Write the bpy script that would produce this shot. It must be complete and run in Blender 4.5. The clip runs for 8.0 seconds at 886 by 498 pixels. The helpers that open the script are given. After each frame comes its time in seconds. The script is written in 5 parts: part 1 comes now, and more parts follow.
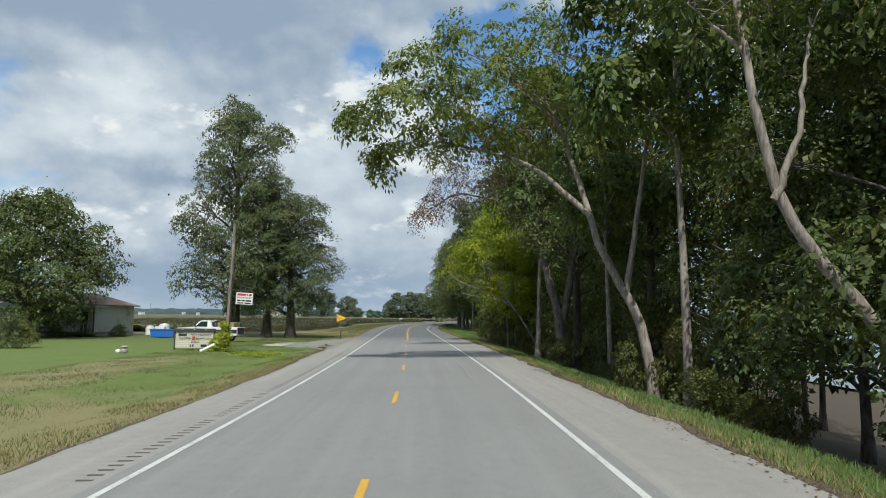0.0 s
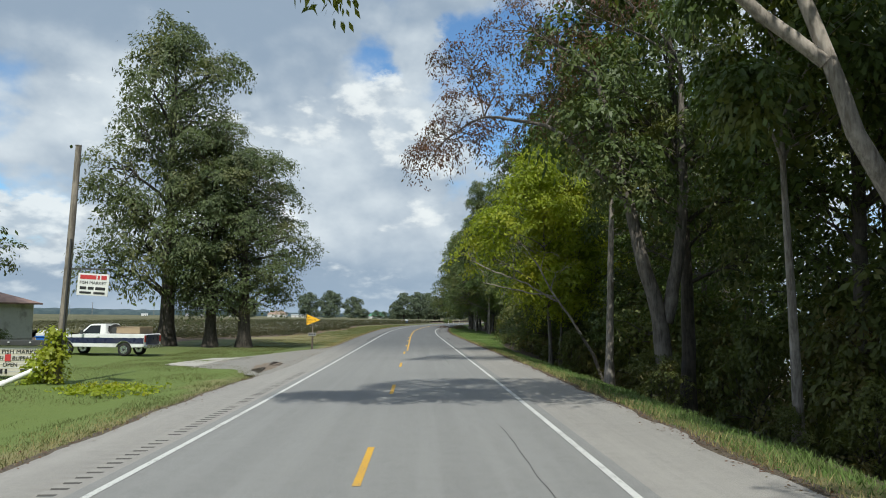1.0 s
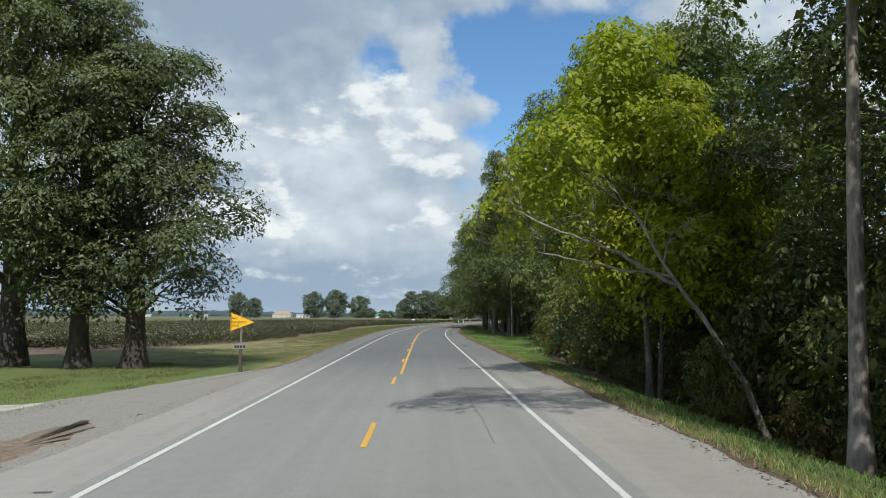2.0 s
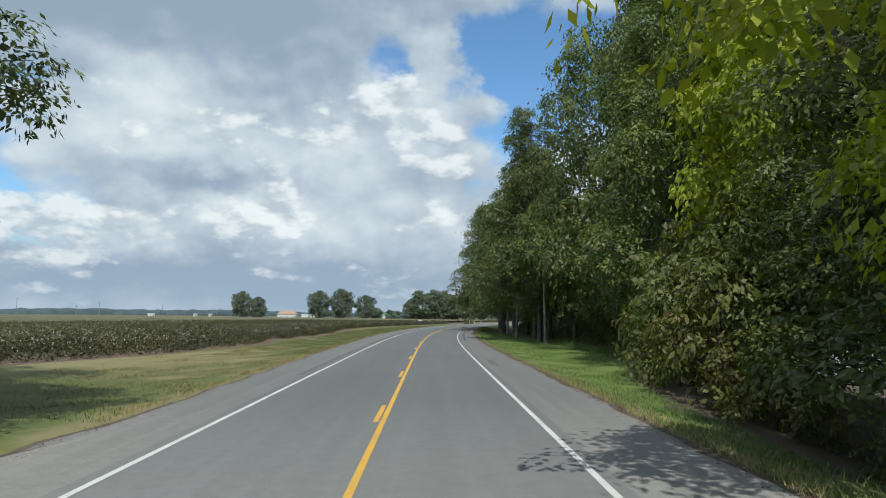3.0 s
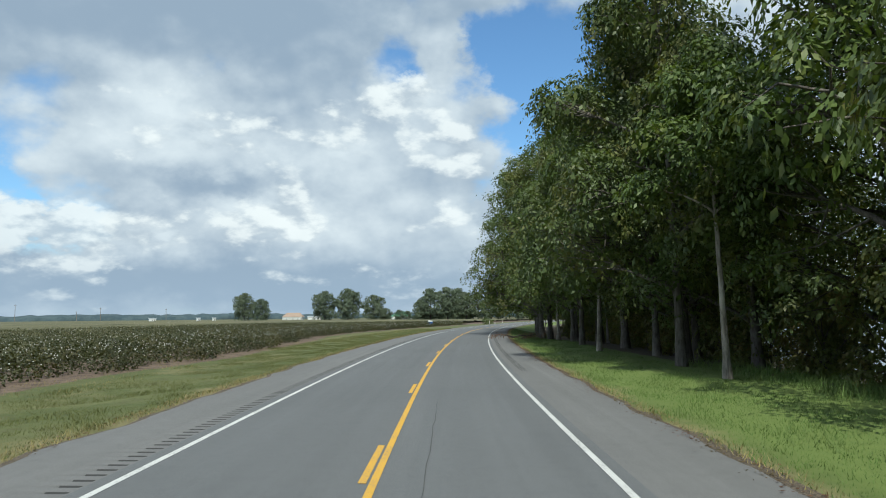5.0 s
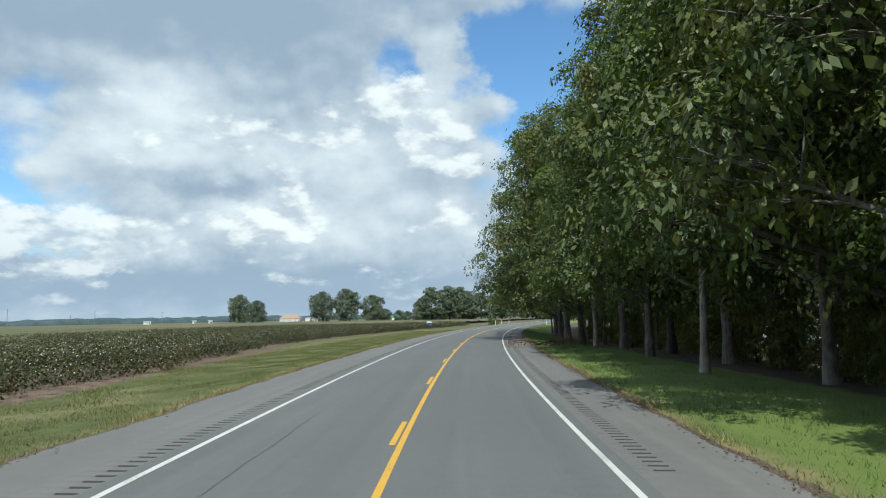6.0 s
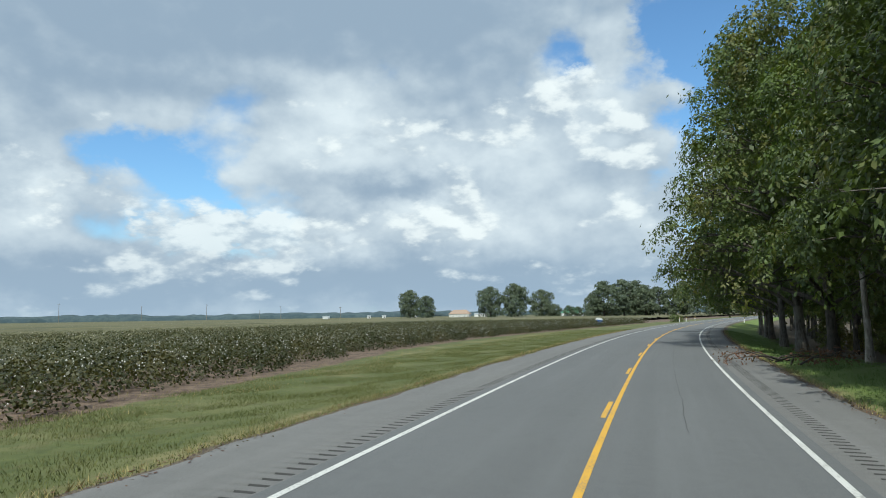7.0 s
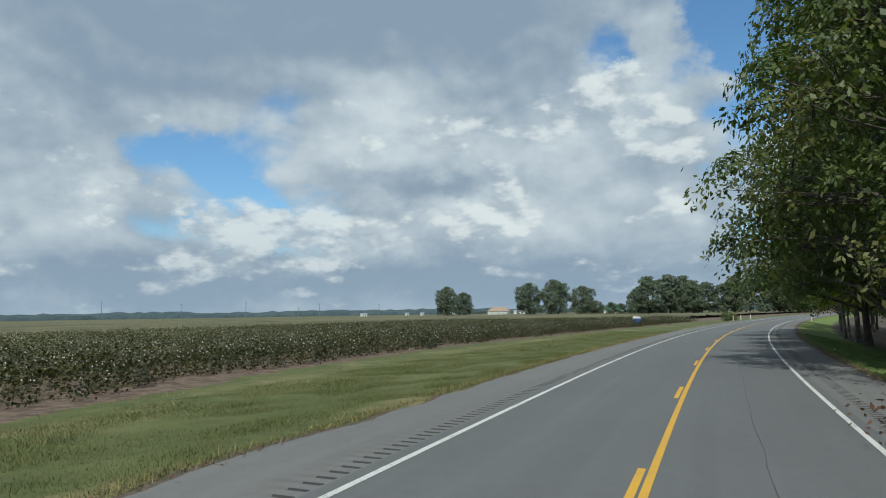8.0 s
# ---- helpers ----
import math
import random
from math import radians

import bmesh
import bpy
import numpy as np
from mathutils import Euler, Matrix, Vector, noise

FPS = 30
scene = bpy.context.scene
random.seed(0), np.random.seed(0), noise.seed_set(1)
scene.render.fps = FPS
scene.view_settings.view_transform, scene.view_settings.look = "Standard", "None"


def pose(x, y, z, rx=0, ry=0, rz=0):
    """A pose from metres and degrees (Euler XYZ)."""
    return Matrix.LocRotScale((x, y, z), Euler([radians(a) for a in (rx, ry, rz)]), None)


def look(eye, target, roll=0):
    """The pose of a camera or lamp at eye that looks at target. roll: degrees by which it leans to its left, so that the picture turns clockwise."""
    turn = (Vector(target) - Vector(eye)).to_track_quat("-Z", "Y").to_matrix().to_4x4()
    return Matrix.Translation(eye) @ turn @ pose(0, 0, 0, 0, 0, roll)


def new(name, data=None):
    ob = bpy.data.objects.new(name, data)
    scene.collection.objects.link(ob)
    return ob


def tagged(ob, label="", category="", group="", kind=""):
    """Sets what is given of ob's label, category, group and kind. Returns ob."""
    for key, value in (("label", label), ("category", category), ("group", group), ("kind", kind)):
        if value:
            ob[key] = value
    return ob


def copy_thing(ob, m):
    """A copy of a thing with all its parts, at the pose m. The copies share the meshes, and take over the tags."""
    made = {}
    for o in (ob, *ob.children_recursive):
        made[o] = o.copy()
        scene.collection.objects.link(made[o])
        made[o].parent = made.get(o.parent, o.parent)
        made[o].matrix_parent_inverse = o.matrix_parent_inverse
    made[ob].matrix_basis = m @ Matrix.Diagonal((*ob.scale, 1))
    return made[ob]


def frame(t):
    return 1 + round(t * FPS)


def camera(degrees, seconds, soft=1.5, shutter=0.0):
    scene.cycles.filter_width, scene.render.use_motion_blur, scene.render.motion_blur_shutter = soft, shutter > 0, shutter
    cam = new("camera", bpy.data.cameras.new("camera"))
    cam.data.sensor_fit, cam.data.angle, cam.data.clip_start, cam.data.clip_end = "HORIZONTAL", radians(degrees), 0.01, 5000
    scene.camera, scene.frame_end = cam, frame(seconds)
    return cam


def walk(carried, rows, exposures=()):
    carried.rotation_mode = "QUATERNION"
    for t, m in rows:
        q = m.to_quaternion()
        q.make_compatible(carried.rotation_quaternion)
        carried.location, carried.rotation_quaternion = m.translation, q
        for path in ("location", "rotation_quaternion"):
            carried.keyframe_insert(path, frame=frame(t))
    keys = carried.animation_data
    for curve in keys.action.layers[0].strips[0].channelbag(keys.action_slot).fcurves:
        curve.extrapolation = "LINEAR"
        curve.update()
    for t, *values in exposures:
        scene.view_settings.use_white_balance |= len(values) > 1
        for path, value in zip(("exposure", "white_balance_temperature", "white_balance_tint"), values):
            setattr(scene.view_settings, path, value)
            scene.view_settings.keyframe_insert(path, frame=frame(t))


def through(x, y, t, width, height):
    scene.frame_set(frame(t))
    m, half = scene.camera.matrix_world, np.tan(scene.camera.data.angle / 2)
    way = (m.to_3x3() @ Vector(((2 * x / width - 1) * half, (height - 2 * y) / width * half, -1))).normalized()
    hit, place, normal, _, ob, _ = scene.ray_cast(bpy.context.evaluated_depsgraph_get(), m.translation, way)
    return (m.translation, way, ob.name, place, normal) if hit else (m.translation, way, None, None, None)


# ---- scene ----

cam = camera(63.1, 8.0, soft=1.0)
PATH = [
    (0.0, (0.934, 3.381, 2.349), (95.36, -0.64, -0.22)),
    (0.5, (0.820, 14.267, 2.349), (95.35, -0.37, 0.02)),
    (1.0, (0.595, 25.091, 2.349), (95.43, -0.57, 0.42)),
    (1.5, (0.314, 35.826, 2.349), (95.50, -0.67, 0.73)),
    (2.0, (0.010, 46.513, 2.349), (95.36, -0.19, 1.09)),
    (3.5, (-1.273, 78.331, 2.349), (95.41, -0.50, 2.05)),
    (4.0, (-1.768, 88.933, 2.349), (95.42, -0.02, 2.33)),
    (4.5, (-2.277, 99.544, 2.349), (95.37, 0.25, 2.58)),
    (6.0, (-3.520, 131.424, 2.349), (95.39, 1.17, 2.91)),
    (6.5, (-3.906, 141.989, 2.349), (95.38, 1.46, 3.14)),
    (6.6, (-3.977, 144.088, 2.349), (95.36, 1.35, 4.45)),
    (6.7, (-4.044, 146.186, 2.349), (95.34, 1.25, 7.10)),
    (6.8, (-4.107, 148.285, 2.349), (95.32, 1.14, 10.31)),
    (6.9, (-4.166, 150.384, 2.349), (95.31, 1.03, 13.36)),
    (7.0, (-4.221, 152.482, 2.349), (95.29, 0.92, 16.46)),
    (7.1, (-4.260, 154.563, 2.349), (95.28, 0.91, 18.77)),
    (7.2, (-4.294, 156.644, 2.349), (95.28, 0.90, 19.18)),
    (7.3, (-4.324, 158.725, 2.349), (95.27, 0.89, 19.32)),
    (7.5, (-4.372, 162.887, 2.349), (95.26, 0.87, 19.42)),
    (8.0, (-4.401, 173.248, 2.349), (95.13, 0.91, 19.94)),
]
walk(cam, [(t, pose(*p, *r)) for t, p, r in PATH], [(0.0, 0.0, 6400, 4), (2.0, 0.05, 6400, 4), (3.5, 0.02, 6300, 2), (6.5, 0.2, 6250, 0), (7.1, 0.08, 6250, 0), (8.0, -0.22, 6250, 0)])

# ---------------------------------------------------------------- light
SUN_AZ, SUN_EL = radians(179), radians(55)      # azimuth clockwise from +y
sun_data = bpy.data.lights.new("sun", "SUN")
sun_data.energy, sun_data.angle, sun_data.color = 4.2, radians(0.53), (1.0, 0.955, 0.88)
to_sun = Vector((math.sin(SUN_AZ) * math.cos(SUN_EL), math.cos(SUN_AZ) * math.cos(SUN_EL), math.sin(SUN_EL)))
new("sun", sun_data).matrix_world = look(to_sun * 100, (0, 0, 0))


class Nodes:
    """Short hand for building node trees."""

    def __init__(self, tree):
        self.tree = tree
        tree.nodes.clear()

    def add(self, kind, at=None, **inputs):
        n = self.tree.nodes.new(kind)
        for key, v in inputs.items():
            self.put(n, key.replace("_", " "), v)
        return n

    def put(self, n, key, v):
        sock = n.inputs[int(key[1:])] if key[0] == "i" and key[1:].isdigit() else n.inputs[key]
        if isinstance(v, bpy.types.NodeSocket):
            self.tree.links.new(v, sock)
        else:
            sock.default_value = v

    def math(self, op, a, b=0.0, c=0.0, clamp=False):
        n = self.tree.nodes.new("ShaderNodeMath")
        n.operation, n.use_clamp = op, clamp
        for i, v in enumerate((a, b, c)):
            self.put(n, "i%d" % i, v)
        return n.outputs[0]

    def vmath(self, op, a, b=(0, 0, 0)):
        n = self.tree.nodes.new("ShaderNodeVectorMath")
        n.operation = op
        self.put(n, "i0", a)
        if op == "SCALE":
            self.put(n, "Scale", b)
        else:
            self.put(n, "i1", b)
        return n.outputs[0]

    def mix(self, f, a, b, blend="MIX"):
        n = self.tree.nodes.new("ShaderNodeMix")
        n.data_type, n.blend_type = "RGBA", blend
        for key, v in ((0, f), (6, a), (7, b)):
            if isinstance(v, bpy.types.NodeSocket):
                self.tree.links.new(v, n.inputs[key])
            else:
                n.inputs[key].default_value = v if key == 0 else (*v[:3], 1)
        return n.outputs[2]

    def noise(self, vec, scale, detail=4.0, rough=0.55, warp=0.0):
        n = self.tree.nodes.new("ShaderNodeTexNoise")
        for key, v in (("Vector", vec), ("Scale", scale), ("Detail", detail), ("Roughness", rough), ("Distortion", warp)):
            self.put(n, key, v)
        return n.outputs[0]

    def ramp(self, v, lo, hi, out=(0.0, 1.0), smooth=True):
        n = self.tree.nodes.new("ShaderNodeMapRange")
        n.interpolation_type = "SMOOTHSTEP" if smooth else "LINEAR"
        for i, x in enumerate((v, lo, hi, *out)):
            self.put(n, "i%d" % i, x)
        return n.outputs[0]


def make_world():
    world = bpy.data.worlds.new("sky")
    scene.world = world
    world.use_nodes = True
    N = Nodes(world.node_tree)
    sky = N.add("ShaderNodeTexSky")
    sky.sky_type, sky.sun_disc = "NISHITA", False
    sky.sun_elevation, sky.sun_rotation = SUN_EL, SUN_AZ
    sky.air_density, sky.dust_density, sky.ozone_density = 1.0, 0.6, 1.6
    d = N.add("ShaderNodeTexCoord").outputs["Generated"]
    sep = N.add("ShaderNodeSeparateXYZ", Vector=d)
    x, y, z = sep.outputs
    zc = N.math("MAXIMUM", z, 0.0)
    az = N.math("ARCTAN2", x, y)
    el = N.math("ARCSINE", zc)
    # cloud field in angles, a little flattened towards the horizon
    u = N.add("ShaderNodeCombineXYZ", X=az, Y=N.math("MULTIPLY", N.math("POWER", N.math("ADD", el, 0.02), 0.92), 1.35), Z=3.7).outputs[0]

    # ragged outlines: the angles wander with a noise
    azw = N.math("ADD", az, N.math("MULTIPLY", N.math("SUBTRACT", N.noise(N.vmath("ADD", u, (2.7, 5.1, 0)), 8.0, 6.0, 0.6), 0.5), radians(11)))
    elw = N.math("ADD", el, N.math("MULTIPLY", N.math("SUBTRACT", N.noise(N.vmath("ADD", u, (8.2, 1.9, 0)), 9.0, 6.0, 0.6), 0.5), radians(6)))

    def spot(a, e, wa, we, gain):
        p = N.math("POWER", N.math("DIVIDE", N.math("SUBTRACT", azw, radians(a)), radians(wa)), 2.0)
        q = N.math("POWER", N.math("DIVIDE", N.math("SUBTRACT", elw, radians(e)), radians(we)), 2.0)
        return N.math("MULTIPLY", N.math("EXPONENT", N.math("MULTIPLY", N.math("ADD", p, q), -1.0)), gain)

    def spots(rows):
        total = 0.0
        for r in rows:
            total = N.math("ADD", spot(*r), total)
        return total

    def puffs(vec, scale, detail):
        n = N.tree.nodes.new("ShaderNodeTexVoronoi")
        n.feature, n.normalize = "SMOOTH_F1", True
        for key, v in (("Vector", vec), ("Scale", scale), ("Detail", detail), ("Roughness", 0.55), ("Smoothness", 0.35)):
            N.put(n, key, v)
        return N.math("SUBTRACT", 0.5, n.outputs["Distance"])

    def field(shift):
        w = N.vmath("ADD", u, shift)
        return N.math("ADD", N.math("ADD", N.math("MULTIPLY", N.noise(w, 3.6, 3.0, 0.5), 0.62), N.math("MULTIPLY", N.noise(N.vmath("ADD", w, (4.1, 1.3, 0.4)), 9.5, 8.0, 0.52), 0.44)),
                      N.math("MULTIPLY", puffs(w, 13.0, 3.0), 0.30))

    here, above = field((0, 0, 0)), field((0.012, 0.028, 0))
    # blue gaps between the clouds (negative) and solid banks (positive)
    banks = spots(((-7.5, 20.4, 2.8, 1.3, -0.15), (4.0, 17.6, 2.2, 4.2, -0.44), (10, 20, 4.0, 4.0, -0.30), (1.0, 21.6, 2.2, 1.6, -0.2), (-39.5, 11.6, 3.6, 1.4, -0.30), (-36.0, 9.6, 2.0, 1.4, -0.28), (-34, 7.6, 1.1, 1.0, -0.2), (-28, 3, 60, 1.8, 0.3),
                   (-24, 24, 14, 4, 0.40), (-2.5, 20.5, 2.4, 3.0, 0.22), (-12, 14, 9, 3.5, 0.26), (-14, 7, 9, 3, 0.2), (-47, 9, 3.5, 2.5, 0.3), (-3, 10, 4, 6, 0.22), (-52, 20, 14, 8, 0.3), (-26, 13, 5, 4, 0.2), (-60, 8, 9, 6, 0.25)))
    mask = N.ramp(N.math("ADD", here, banks), 0.42, 0.64)
    # sunlit tops and grey undersides
    relief = N.math("MULTIPLY", N.math("SUBTRACT", here, above), 1.5)
    light = N.math("ADD", N.math("ADD", 0.50, relief), N.math("MULTIPLY", N.math("SUBTRACT", N.noise(u, 4.4, 5.0, 0.5), 0.5), 0.9))
    light = N.math("ADD", light, spots(((-22, 25, 22, 5, -0.42), (-20, 10.3, 6, 1.1, -0.34), (-14, 7.6, 4.5, 1.6, 0.32), (-6.5, 18.2, 3.2, 1.6, 0.34), (-46, 9.0, 2.6, 1.8, 0.45), (-25, 14.5, 6, 2.5, 0.2),
                                        (-27, 6.5, 7, 1.4, 0.28), (-1, 8, 1.5, 2.5, 0.25), (-12, 13.5, 7, 2.0, 0.12), (-10, 2.6, 40, 1.6, -0.28), (-50, 2.6, 30, 2.0, -0.3), (-62, 6, 9, 5, -0.2), (-44, 20, 13, 5, -0.36))))
    tone = N.ramp(light, 0.08, 1.04)
    cloud = N.mix(tone, (0.31, 0.385, 0.50), (0.78, 0.82, 0.875))
    # heaped cumulus with hard bright edges in front
    def heap(shift):
        w = N.vmath("ADD", N.vmath("MULTIPLY", u, (1.0, 1.35, 1.0)), shift)
        return N.math("ADD", N.math("ADD", N.math("MULTIPLY", N.noise(w, 6.5, 9.0, 0.52), 0.8), N.math("MULTIPLY", puffs(w, 20.0, 4.0), 0.34)), -0.02)

    h0, h1 = heap((7.3, 2.1, 1.0)), heap((7.31, 2.135, 1.0))
    stack = spots(((-14, 7.6, 4.6, 2.2, 0.20), (-6, 17.6, 5.0, 2.4, 0.20), (-26, 6.0, 6, 2.4, 0.18), (-46, 9.0, 3.0, 2.2, 0.24), (-22, 13.5, 7, 2.5, 0.12), (-1.5, 11, 2.6, 5, 0.13), (-34, 6.2, 4, 1.8, 0.14),
                   (-28, 3.6, 40, 1.0, 0.05), (-25, 25, 30, 5, -0.3), (3, 18, 4, 5, -0.2), (-39, 11.5, 4, 1.8, -0.12)))
    front = N.ramp(N.math("ADD", h0, stack), 0.52, 0.62)
    glow = N.ramp(N.math("ADD", N.math("MULTIPLY", N.math("SUBTRACT", h0, h1), 3.2), N.math("MULTIPLY", N.math("ADD", h0, stack), 0.9)), 0.30, 0.78)
    cloud = N.mix(N.math("MULTIPLY", front, 0.75), cloud, N.mix(glow, (0.44, 0.50, 0.59), (0.91, 0.92, 0.935)))
    mask = N.math("MAXIMUM", mask, N.math("MULTIPLY", front, 0.95))
    low = N.ramp(el, radians(-1), radians(7), (1.0, 0.0))
    cloud = N.mix(N.math("MULTIPLY", low, 0.5), cloud, (0.37, 0.47, 0.61))
    blue = N.vmath("MULTIPLY", N.vmath("SCALE", sky.outputs[0], 0.14), (0.72, 0.92, 1.08))
    blue = N.mix(N.math("MULTIPLY", low, 0.75), blue, (0.38, 0.48, 0.62))
    col = N.mix(mask, blue, cloud)
    back = N.add("ShaderNodeBackground", Color=col, Strength=1.0)
    N.tree.links.new(back.outputs[0], N.add("ShaderNodeOutputWorld").inputs[0])


make_world()

# ---------------------------------------------------------------- materials

def material(name, build, **settings):
    """A node material; build(N) returns colour, roughness, bump height, bump strength."""
    m = bpy.data.materials.new(name)
    m.use_nodes = True
    N = Nodes(m.node_tree)
    colour, rough, height, strength = build(N)
    b = N.add("ShaderNodeBsdfPrincipled")
    N.put(b, "Base Color", colour if isinstance(colour, bpy.types.NodeSocket) else (*colour[:3], 1))
    N.put(b, "Roughness", rough)
    for key, v in settings.items():
        N.put(b, key.replace("_", " "), v)
    if height is not None:
        bump = N.add("ShaderNodeBump", Strength=strength, Height=height, Distance=0.02)
        N.put(b, "Normal", bump.outputs[0])
    N.tree.links.new(b.outputs[0], N.add("ShaderNodeOutputMaterial").inputs[0])
    return m


def where(N):
    return N.add("ShaderNodeNewGeometry").outputs["Position"]


def local(N):
    return N.add("ShaderNodeTexCoord").outputs["Object"]


def paint(name, colour, rough=0.5, grain=0.15, scale=6.0, metal=0.0, dirt=(0.12, 0.10, 0.08), dirty=0.3):
    """Painted, metal or plastic surface with faint blotches and dirt."""
    def build(N):
        p = local(N)
        n = N.noise(p, scale, 5.0, 0.6)
        big = N.noise(p, scale * 0.22, 3.0, 0.5)
        dark = tuple(c * (1 - grain) for c in colour)
        c = N.mix(n, dark, tuple(min(1, c * (1 + grain * 0.5)) for c in colour))
        c = N.mix(N.math("MULTIPLY", N.ramp(big, 0.52, 0.75), dirty), c, dirt)
        return c, N.ramp(n, 0.2, 0.8, (max(0.02, rough - 0.1), min(1, rough + 0.12))), n, 0.08
    return material(name, build, Metallic=metal)


def leafy(name, low, high, tint=None, through=0.35, amount=0.25):
    """Leaves: colour varies leaf by leaf and clump by clump, and light shines through."""
    m = bpy.data.materials.new(name)
    m.use_nodes = True
    N = Nodes(m.node_tree)
    isle = N.add("ShaderNodeNewGeometry").outputs["Random Per Island"]
    clump = N.noise(where(N), 0.55, 3.0, 0.6)
    own = N.add("ShaderNodeObjectInfo").outputs["Random"]
    c = N.mix(N.math("ADD", N.math("MULTIPLY", isle, 0.55), N.math("MULTIPLY", N.ramp(clump, 0.3, 0.7), 0.45)), low, high)
    if tint:
        c = N.mix(N.math("MULTIPLY", N.ramp(N.noise(where(N), 0.35, 4.0, 0.6), 0.5, 0.62), amount * 2.2), c, tint)
    c = N.mix(N.math("MULTIPLY", own, 0.35), c, N.vmath("MULTIPLY", c, (1.25, 1.1, 0.8)))
    b = N.add("ShaderNodeBsdfPrincipled", Base_Color=c, Roughness=0.5)
    N.put(b, "Specular IOR Level", 0.35)
    t = N.add("ShaderNodeBsdfTranslucent", Color=N.vmath("MULTIPLY", c, (1.5, 1.55, 0.6)))
    mix = N.add("ShaderNodeMixShader", i0=through, i1=b.outputs[0], i2=t.outputs[0])
    N.tree.links.new(mix.outputs[0], N.add("ShaderNodeOutputMaterial").inputs[0])
    return m


def bark(name, low, high):
    def build(N):
        p = N.vmath("MULTIPLY", where(N), (9.0, 9.0, 1.6))
        n = N.noise(p, 1.2, 6.0, 0.65, 0.4)
        patch = N.noise(where(N), 1.1, 4.0, 0.6)
        c = N.mix(N.ramp(n, 0.3, 0.7), low, high)
        c = N.mix(N.math("MULTIPLY", N.ramp(patch, 0.5, 0.68), 0.5), c, tuple(v * 1.5 for v in high))
        return c, 0.9, n, 0.9
    return material(name, build)


LEAF_GREEN = leafy("leaf_green", (0.036, 0.064, 0.018), (0.118, 0.168, 0.042), (0.18, 0.19, 0.045), 0.26)
LEAF_LIGHT = leafy("leaf_light", (0.060, 0.090, 0.020), (0.180, 0.225, 0.048), (0.21, 0.21, 0.05), 0.32)
LEAF_DARK = leafy("leaf_dark", (0.036, 0.058, 0.020), (0.118, 0.158, 0.048), (0.17, 0.155, 0.052), 0.28)
LEAF_BRIGHT = leafy("leaf_bright", (0.14, 0.19, 0.016), (0.32, 0.37, 0.035), (0.34, 0.33, 0.035), 0.42)
LEAF_BROWN = leafy("leaf_brown", (0.070, 0.034, 0.026), (0.17, 0.088, 0.060), (0.07, 0.08, 0.03), 0.3)
LEAF_PECAN = leafy("leaf_pecan", (0.042, 0.064, 0.030), (0.135, 0.168, 0.070), (0.165, 0.16, 0.07), 0.24)
LEAF_SHRUB = leafy("leaf_shrub", (0.046, 0.066, 0.020), (0.150, 0.170, 0.048), (0.17, 0.12, 0.05), 0.32)
LEAF_COTTON = leafy("leaf_cotton", (0.018, 0.025, 0.011), (0.066, 0.072, 0.027), (0.098, 0.082, 0.032), 0.25)
# leaves of the distant trees: haze is painted in as a paler grey-green
LEAF_HAZED = leafy("leaf_hazed", (0.060, 0.090, 0.062), (0.13, 0.155, 0.095), None, 0.2)
BARK_GREY = bark("bark_grey", (0.055, 0.046, 0.038), (0.17, 0.15, 0.13))
BARK_DARK = bark("bark_dark", (0.03, 0.025, 0.02), (0.09, 0.076, 0.062))
BARK_PALE = bark("bark_pale", (0.13, 0.11, 0.09), (0.34, 0.30, 0.26))

# ---------------------------------------------------------------- the road's line
BEND = (0.001469, 0.001194, 0.00091, 0.0005, -4e-05, 0.0, -0.000211, -0.000787, -0.001017, -0.000732, -0.000934, -0.001224, -0.00136, -0.001199,
        -0.000992, -0.000801, -0.000601, -0.0005, -0.0005, -0.0005)
BANK = (-0.0211, -0.0209, -0.0183, -0.0151, -0.0095, 0.0008, 0.011, 0.0201, 0.0271, 0.0312, 0.0269, 0.0161, 0.007, 0.0017, 0.0002, 0.0006, 0.001, 0.001, 0.001, 0.001)
KNOT = -20.0 + 22.0 * np.arange(20)
SS = np.arange(-120.0, 620.0, 1.0)
_bend = np.interp(SS, KNOT, BEND)
_bend[SS < -20] = 0.0
_th = np.concatenate([[0], np.cumsum((_bend[1:] + _bend[:-1]) / 2)])
_th -= np.interp(0, SS, _th)
_x = np.concatenate([[0], np.cumsum(-np.sin((_th[1:] + _th[:-1]) / 2))])
_y = np.concatenate([[0], np.cumsum(np.cos((_th[1:] + _th[:-1]) / 2))])
_x -= np.interp(0, SS, _x)
_y -= np.interp(0, SS, _y)


def heading(s):
    return np.interp(s, SS, _th)


def bank(s):
    return np.interp(s, KNOT, BANK)


def spot_at(s, off):
    """World x, y at s metres along the centre line and off metres to its right."""
    th = np.interp(s, SS, _th)
    return np.interp(s, SS, _x) + off * np.cos(th), np.interp(s, SS, _y) + off * np.sin(th)


def along(x, y):
    """s and off of world points."""
    x, y = np.asarray(x, float), np.asarray(y, float)
    s = np.clip(y, -110, 600)
    for _ in range(6):
        th = np.interp(s, SS, _th)
        dx, dy = x - np.interp(s, SS, _x), y - np.interp(s, SS, _y)
        s = np.clip(s + np.clip(-dx * np.sin(th) + dy * np.cos(th), -60, 60), -115, 615)
    th = np.interp(s, SS, _th)
    dx, dy = x - np.interp(s, SS, _x), y - np.interp(s, SS, _y)
    return s, dx * np.cos(th) + dy * np.sin(th)


